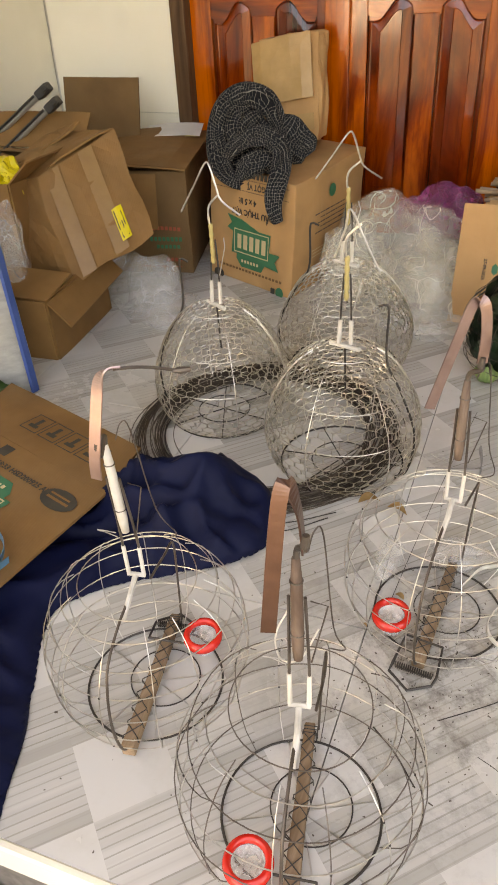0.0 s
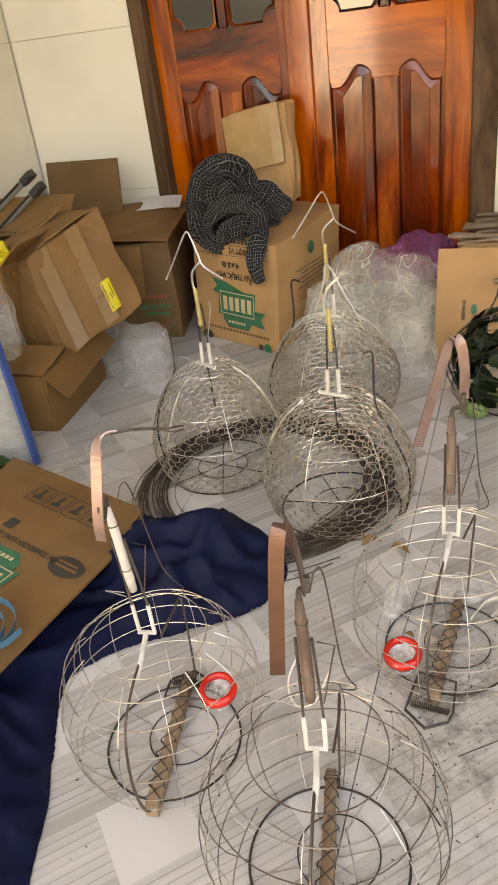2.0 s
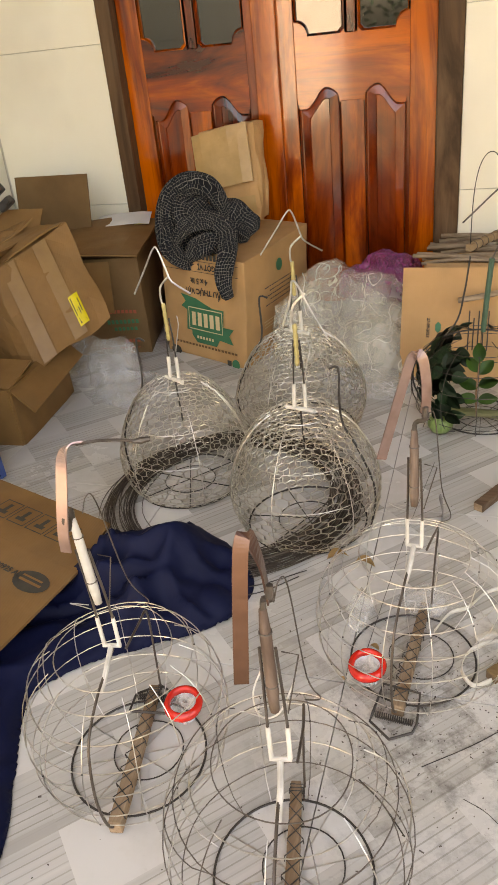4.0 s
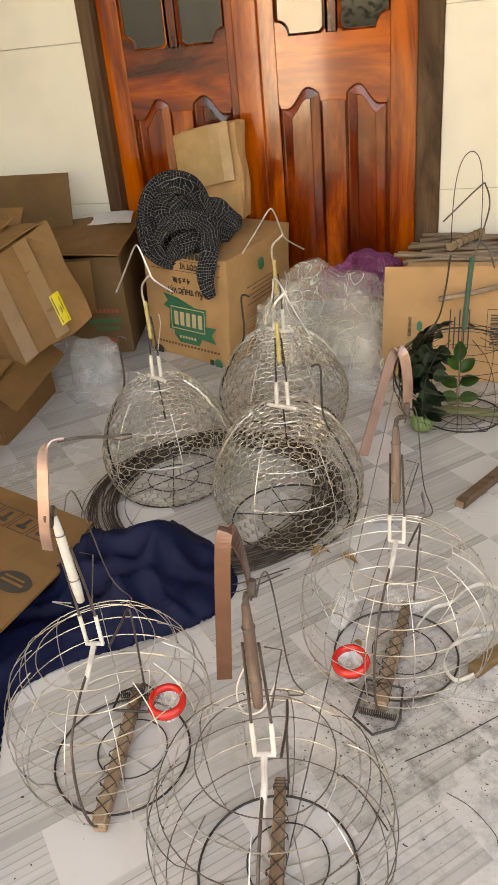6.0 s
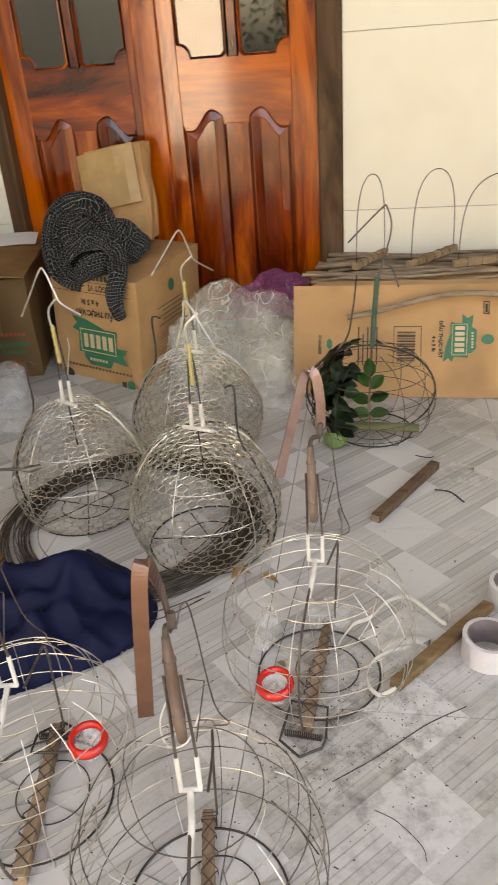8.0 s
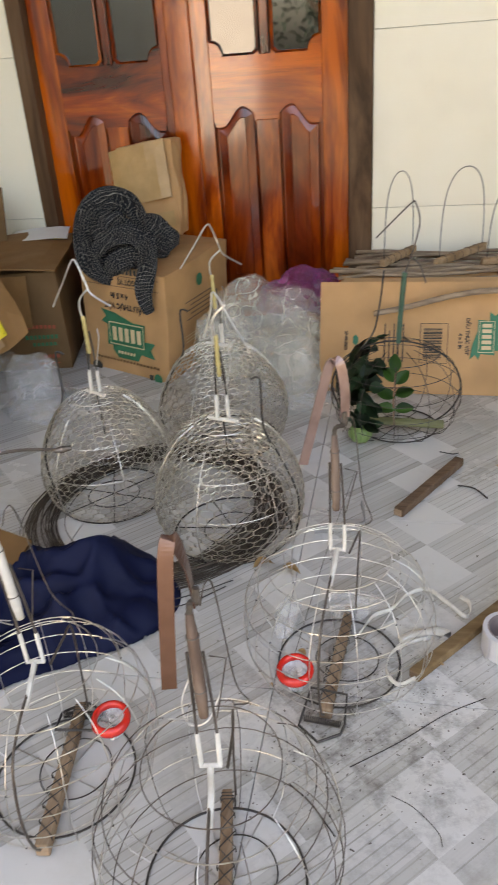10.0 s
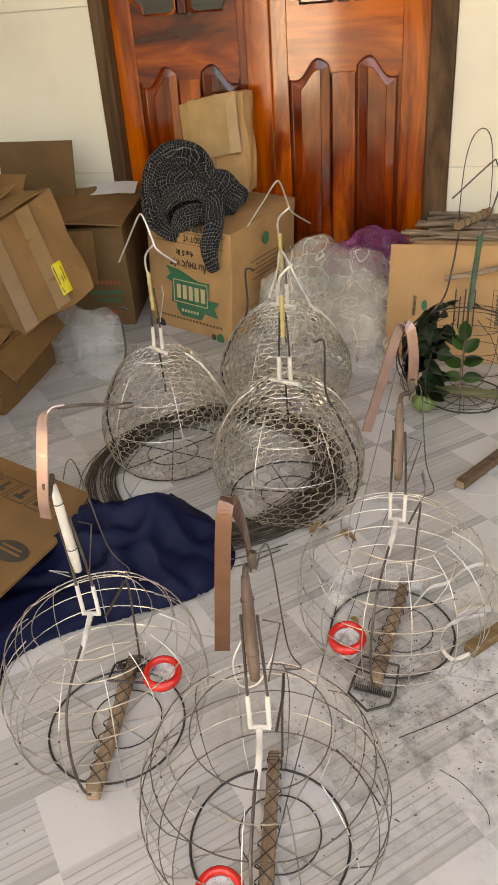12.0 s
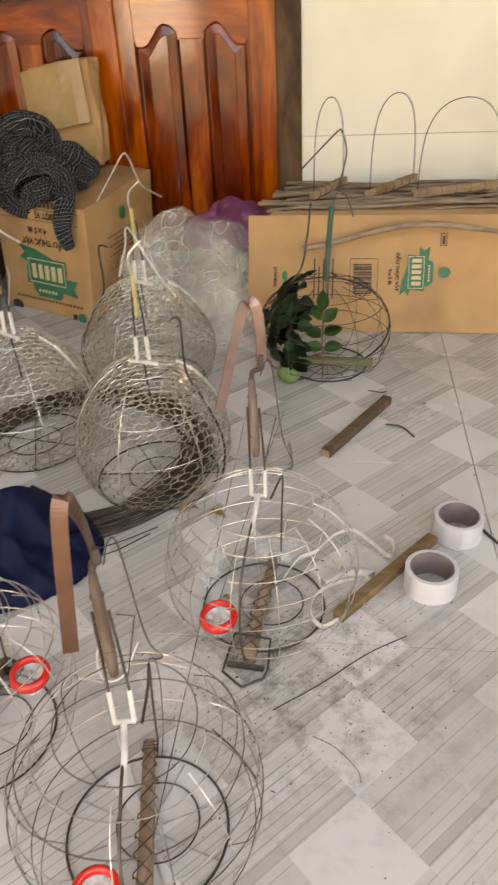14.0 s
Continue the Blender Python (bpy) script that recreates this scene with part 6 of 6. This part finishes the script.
M_STICK = wood("brown_batten_wood", (0.0765, 0.0425, 0.0255), (0.136, 0.08075, 0.051), (0.187, 0.119, 0.0765), 3.0, 0.65, 0.0, axis=0)
M_STICKL = wood("light_batten_wood", (0.153, 0.08925, 0.0425), (0.2295, 0.1445, 0.07225), (0.289, 0.1913, 0.102), 3.0, 0.65, 0.0, axis=0)
for a, b, w, h, material, label in (((0.192, 0.515, 0), (0.335, 0.752, 0), 0.022, 0.02, M_STICK, "square brown wooden stick on the floor tiles"), ((0.222, 0.047, 0), (0.392, 0.25, 0), 0.02, 0.018, M_STICKL, "square tan wooden stick beside the tape rolls")):
    a, b = Vector(a), Vector(b)
    bm = boxed((0, -w / 2, 0.0005), ((b - a).length, w / 2, h), 0.0018, 2)
    for v in bm.verts:
        v.co.y += 0.002 * math.sin(v.co.x * 25)
    st = tagged(part("wooden_stick", bm, material, m=basis(a, b - a, Vector((0, 0, 1)).cross(b - a))), label, "stick")
    part("cut_end", boxed((-0.0008, -w / 2 + 0.002, 0.0025), (0.0, w / 2 - 0.002, h - 0.002)), M_PEG, st, "pale sawn end")

M_STRING = mat("cream_cotton_string", (0.74, 0.7, 0.62), (0.62, 0.58, 0.5), 90, 0.9, 0.6)
for label, pts, lean, width in (
        ("cream cotton strip trailing in loops on the floor", [(0.13, 0.13, 0.012), (0.153, 0.176, 0.014), (0.183, 0.2, 0.012), (0.212, 0.248, 0.008), (0.248, 0.266, 0.008), (0.279, 0.236, 0.008), (0.312, 0.193, 0.012), (0.319, 0.222, 0.018), (0.304, 0.245, 0.014)], (0.3, 0.5, 0.7), 0.0075),
        ("curled cream cotton strip lying on the floor", [(0.25, 0.14, 0.006), (0.21, 0.12, 0.007), (0.186, 0.095, 0.007), (0.178, 0.056, 0.006), (0.197, 0.027, 0.007), (0.224, 0.041, 0.01)], (0.2, 0.5, 0.7), 0.007),
        ("short flat scrap of cream cotton tape", [(0.2, 0.128, 0.005), (0.23, 0.15, 0.005), (0.262, 0.158, 0.006), (0.28, 0.146, 0.007), (0.27, 0.13, 0.005)], (-0.3, 0.9, 0.25), 0.017)):
    line = curve_through(pts, 7)
    tagged(part("cotton_strip", add_strap(bmesh.new(), line, [lean] * len(line), width, 0.001), M_STRING, smooth=True), label, "cotton strip", group="loose strips")
white_loop = tagged(part("string", tube(curve_through([(-0.06, -0.2, 0.228), (-0.07, -0.22, 0.2), (-0.055, -0.245, 0.19), (-0.03, -0.245, 0.2), (-0.015, -0.22, 0.23)], 6), 0.0013, 6), M_STRING, smooth=True), "short loop of white string hanging in a round trap", "string")

angle_iron = thing("angle_iron", "bent flat grey iron strip lying on the floor", "metal strip")
part("strip", add_strap(bmesh.new(), curve_through([(0.02, 0.435, 0.009), (0.07, 0.447, 0.009), (0.112, 0.458, 0.009), (0.122, 0.467, 0.01), (0.12, 0.5, 0.016), (0.113, 0.525, 0.026)], 4), [(0, 0.2, 1)] * 40, 0.015, 0.0025), mat("dull_grey_iron", (0.22, 0.21, 0.2), (0.3, 0.29, 0.28), 30, 0.45, 0.2, 0.4), angle_iron)

# thin loose wires
for pts, r in (([(0.132, -0.132, 0.002), (0.2, -0.08, 0.002), (0.268, -0.02, 0.002), (0.33, 0.02, 0.002)], 0.0008), ([(0.02, 0.02, 0.003), (0.04, 0.25, 0.003), (0.06, 0.45, 0.004), (0.09, 0.7, 0.003)], 0.0006),
               ([(0.325, 0.65, 0.003), (0.36, 0.64, 0.003), (0.385, 0.6, 0.003)], 0.002), ([(0.42, 0.36, 0.003), (0.46, 0.33, 0.003), (0.5, 0.26, 0.003), (0.54, 0.2, 0.003)], 0.003),
               ([(0.19, -0.17, 0.002), (0.22, -0.185, 0.003), (0.25, -0.215, 0.002), (0.255, -0.235, 0.002)], 0.0005), ([(0.05, -0.17, 0.002), (0.085, -0.2, 0.004), (0.12, -0.24, 0.002)], 0.001),
               ([(-0.29, 0.16, 0.01), (-0.2, 0.2, 0.006), (-0.12, 0.26, 0.004)], 0.0012), ([(-0.3, 0.14, 0.008), (-0.2, 0.175, 0.006), (-0.13, 0.24, 0.004)], 0.0012),
               ([(0.29, 0.81, 0.002), (0.32, 0.8, 0.002), (0.335, 0.805, 0.002)], 0.0014)):
    tagged(part("loose_wire", tube(curve_through(pts, 6), r, 5), M_DARKWIRE), "thin dark scrap of wire lying on the tiles", "wire", group="loose wires")

# crumbs, shavings and specks
rnd = random.Random(31)
bm = bmesh.new()
for i in range(620):
    if i < 380:
        x, y = rnd.gauss(0.12, 0.1), rnd.gauss(-0.06, 0.11)
    elif i < 480:
        x, y = rnd.gauss(0.24, 0.06), rnd.gauss(0.03, 0.04)
    else:
        x, y = rnd.uniform(-0.6, 0.8), rnd.uniform(-0.45, 1.0)
    if y < -0.48:
        continue
    s = rnd.uniform(0.0003, 0.0012) * (1.6 if rnd.random() < 0.1 else 1)
    a = rnd.uniform(0, 6.3)
    e = rnd.uniform(1, 1.7)
    vs = [bm.verts.new((x + s * (c * e * math.cos(a) - d * math.sin(a)), y + s * (c * e * math.sin(a) + d * math.cos(a)), z)) for z in (0.0002, s * 0.6) for c, d in ((-1, -0.7), (1, -0.9), (0.8, 0.8), (-0.9, 0.6))]
    for f in ((4, 5, 6, 7), (0, 1, 5, 4), (1, 2, 6, 5), (2, 3, 7, 6), (3, 0, 4, 7)):
        bm.faces.new([vs[k] for k in f])
M_CRUMB = mat("dark_crumbs", (0.05, 0.04, 0.035), (0.14, 0.11, 0.09), 200, 0.9)
tagged(part("crumbs", bm, M_CRUMB), "dark crumbs and specks of dirt scattered on the tiles", "crumbs", kind="stuff")
M_DRY = mat("dry_husk", (0.5, 0.32, 0.15), (0.4, 0.24, 0.1), 40, 0.8, 0.5)
for x, y, s, rz in ((-0.085, 0.29, 0.045, -60), (-0.03, 0.295, 0.04, -100), (0.045, 0.075, 0.02, 60), (0.28, 0.13, 0.012, 0), (0.0, 0.0, 0.012, 40), (0.27, 0.08, 0.014, 80), (0.42, 0.74, 0.012, 0)):
    bm = leaf_mesh(s, s * 0.5)
    for v in bm.verts:
        v.co.z += 0.25 * s * math.sin(v.co.y * 3 / s) + 0.3 * s
    ob = part("husk_scrap", bm, M_DRY, m=pose(x, y, 0.0, 0, 0, rz), smooth=True)
    tagged(ob, "curled tan scrap of dry husk on the floor", "scrap", group="dry scraps")

# ---- a tree in the yard, mirrored in the door panes ----
M_BARK = mat("grey_bark", (0.16, 0.12, 0.09), (0.24, 0.19, 0.15), 12, 0.9, 0.8)
yard_tree = thing("tree", "leafy green tree in the yard before the porch", "tree", Matrix.Translation((-0.75, -7.2, -0.36)))
part("trunk", tube(curve_through([(0, 0, 0), (0.05, 0, 0.6), (0.0, 0.05, 1.2), (0.08, 0.0, 1.9)], 4), [0.11 - 0.005 * i for i in range(13)], 9), M_BARK, yard_tree, smooth=True)
rnd = random.Random(77)
for i in range(5):
    a = i * 1.3
    part("limb", tube(curve_through([(0.03, 0, 1.1 + 0.12 * i), (0.4 * math.cos(a), 0.4 * math.sin(a), 1.6 + 0.1 * i), (0.8 * math.cos(a), 0.8 * math.sin(a), 2.0 + 0.15 * i)], 4), [0.05 - 0.004 * k for k in range(9)], 6), M_BARK, yard_tree, smooth=True)
verts, faces = [], []
for i in range(1500):
    a, z = rnd.uniform(0, 6.28), rnd.uniform(0.9, 2.7)
    r = rnd.uniform(0.15, 1.0) * (1.1 - abs(z - 1.7) * 0.6) * (0.75 + 0.4 * math.sin(a * 3 + z * 4))
    c = Vector((r * math.cos(a), r * math.sin(a), z))
    u = Vector((rnd.uniform(-1, 1), rnd.uniform(-1, 1), rnd.uniform(-1, 1))).normalized()
    v = u.orthogonal().normalized()
    n = len(verts)
    verts += [c - u * 0.07, c + v * 0.028, c + u * 0.07, c - v * 0.028]
    faces.append((n, n + 1, n + 2, n + 3))
me = bpy.data.meshes.new("crown")
me.from_pydata(verts, [], faces)
me.materials.append(M_LEAF)
crown = tagged(new("crown", me), kind="stuff")
crown.parent = yard_tree

# ---- floor tiles, laid last ----
tile_mesh = None
for i in range(math.floor((LEFT) / TILE) , math.ceil(RIGHT / TILE)):
    for j in range(-1, 4):
        x0, x1 = max(i * TILE, LEFT), min((i + 1) * TILE, RIGHT)
        y0, y1 = max(j * TILE, EDGE), min((j + 1) * TILE, BACK + 0.2)
        full = abs(x1 - x0 - TILE) < 1e-6 and abs(y1 - y0 - TILE) < 1e-6
        if full and tile_mesh:
            o = new("tile", tile_mesh)
            o.parent = floor
            o.location = (x0, y0, 0)
        else:
            o = part("tile", boxed((0.0007, 0.0007, -0.008), (x1 - x0 - 0.0007, y1 - y0 - 0.0007, 0.0), 0.0005), M_TILE, floor, m=Matrix.Translation((x0, y0, 0)))
            if full:
                tile_mesh = o.data
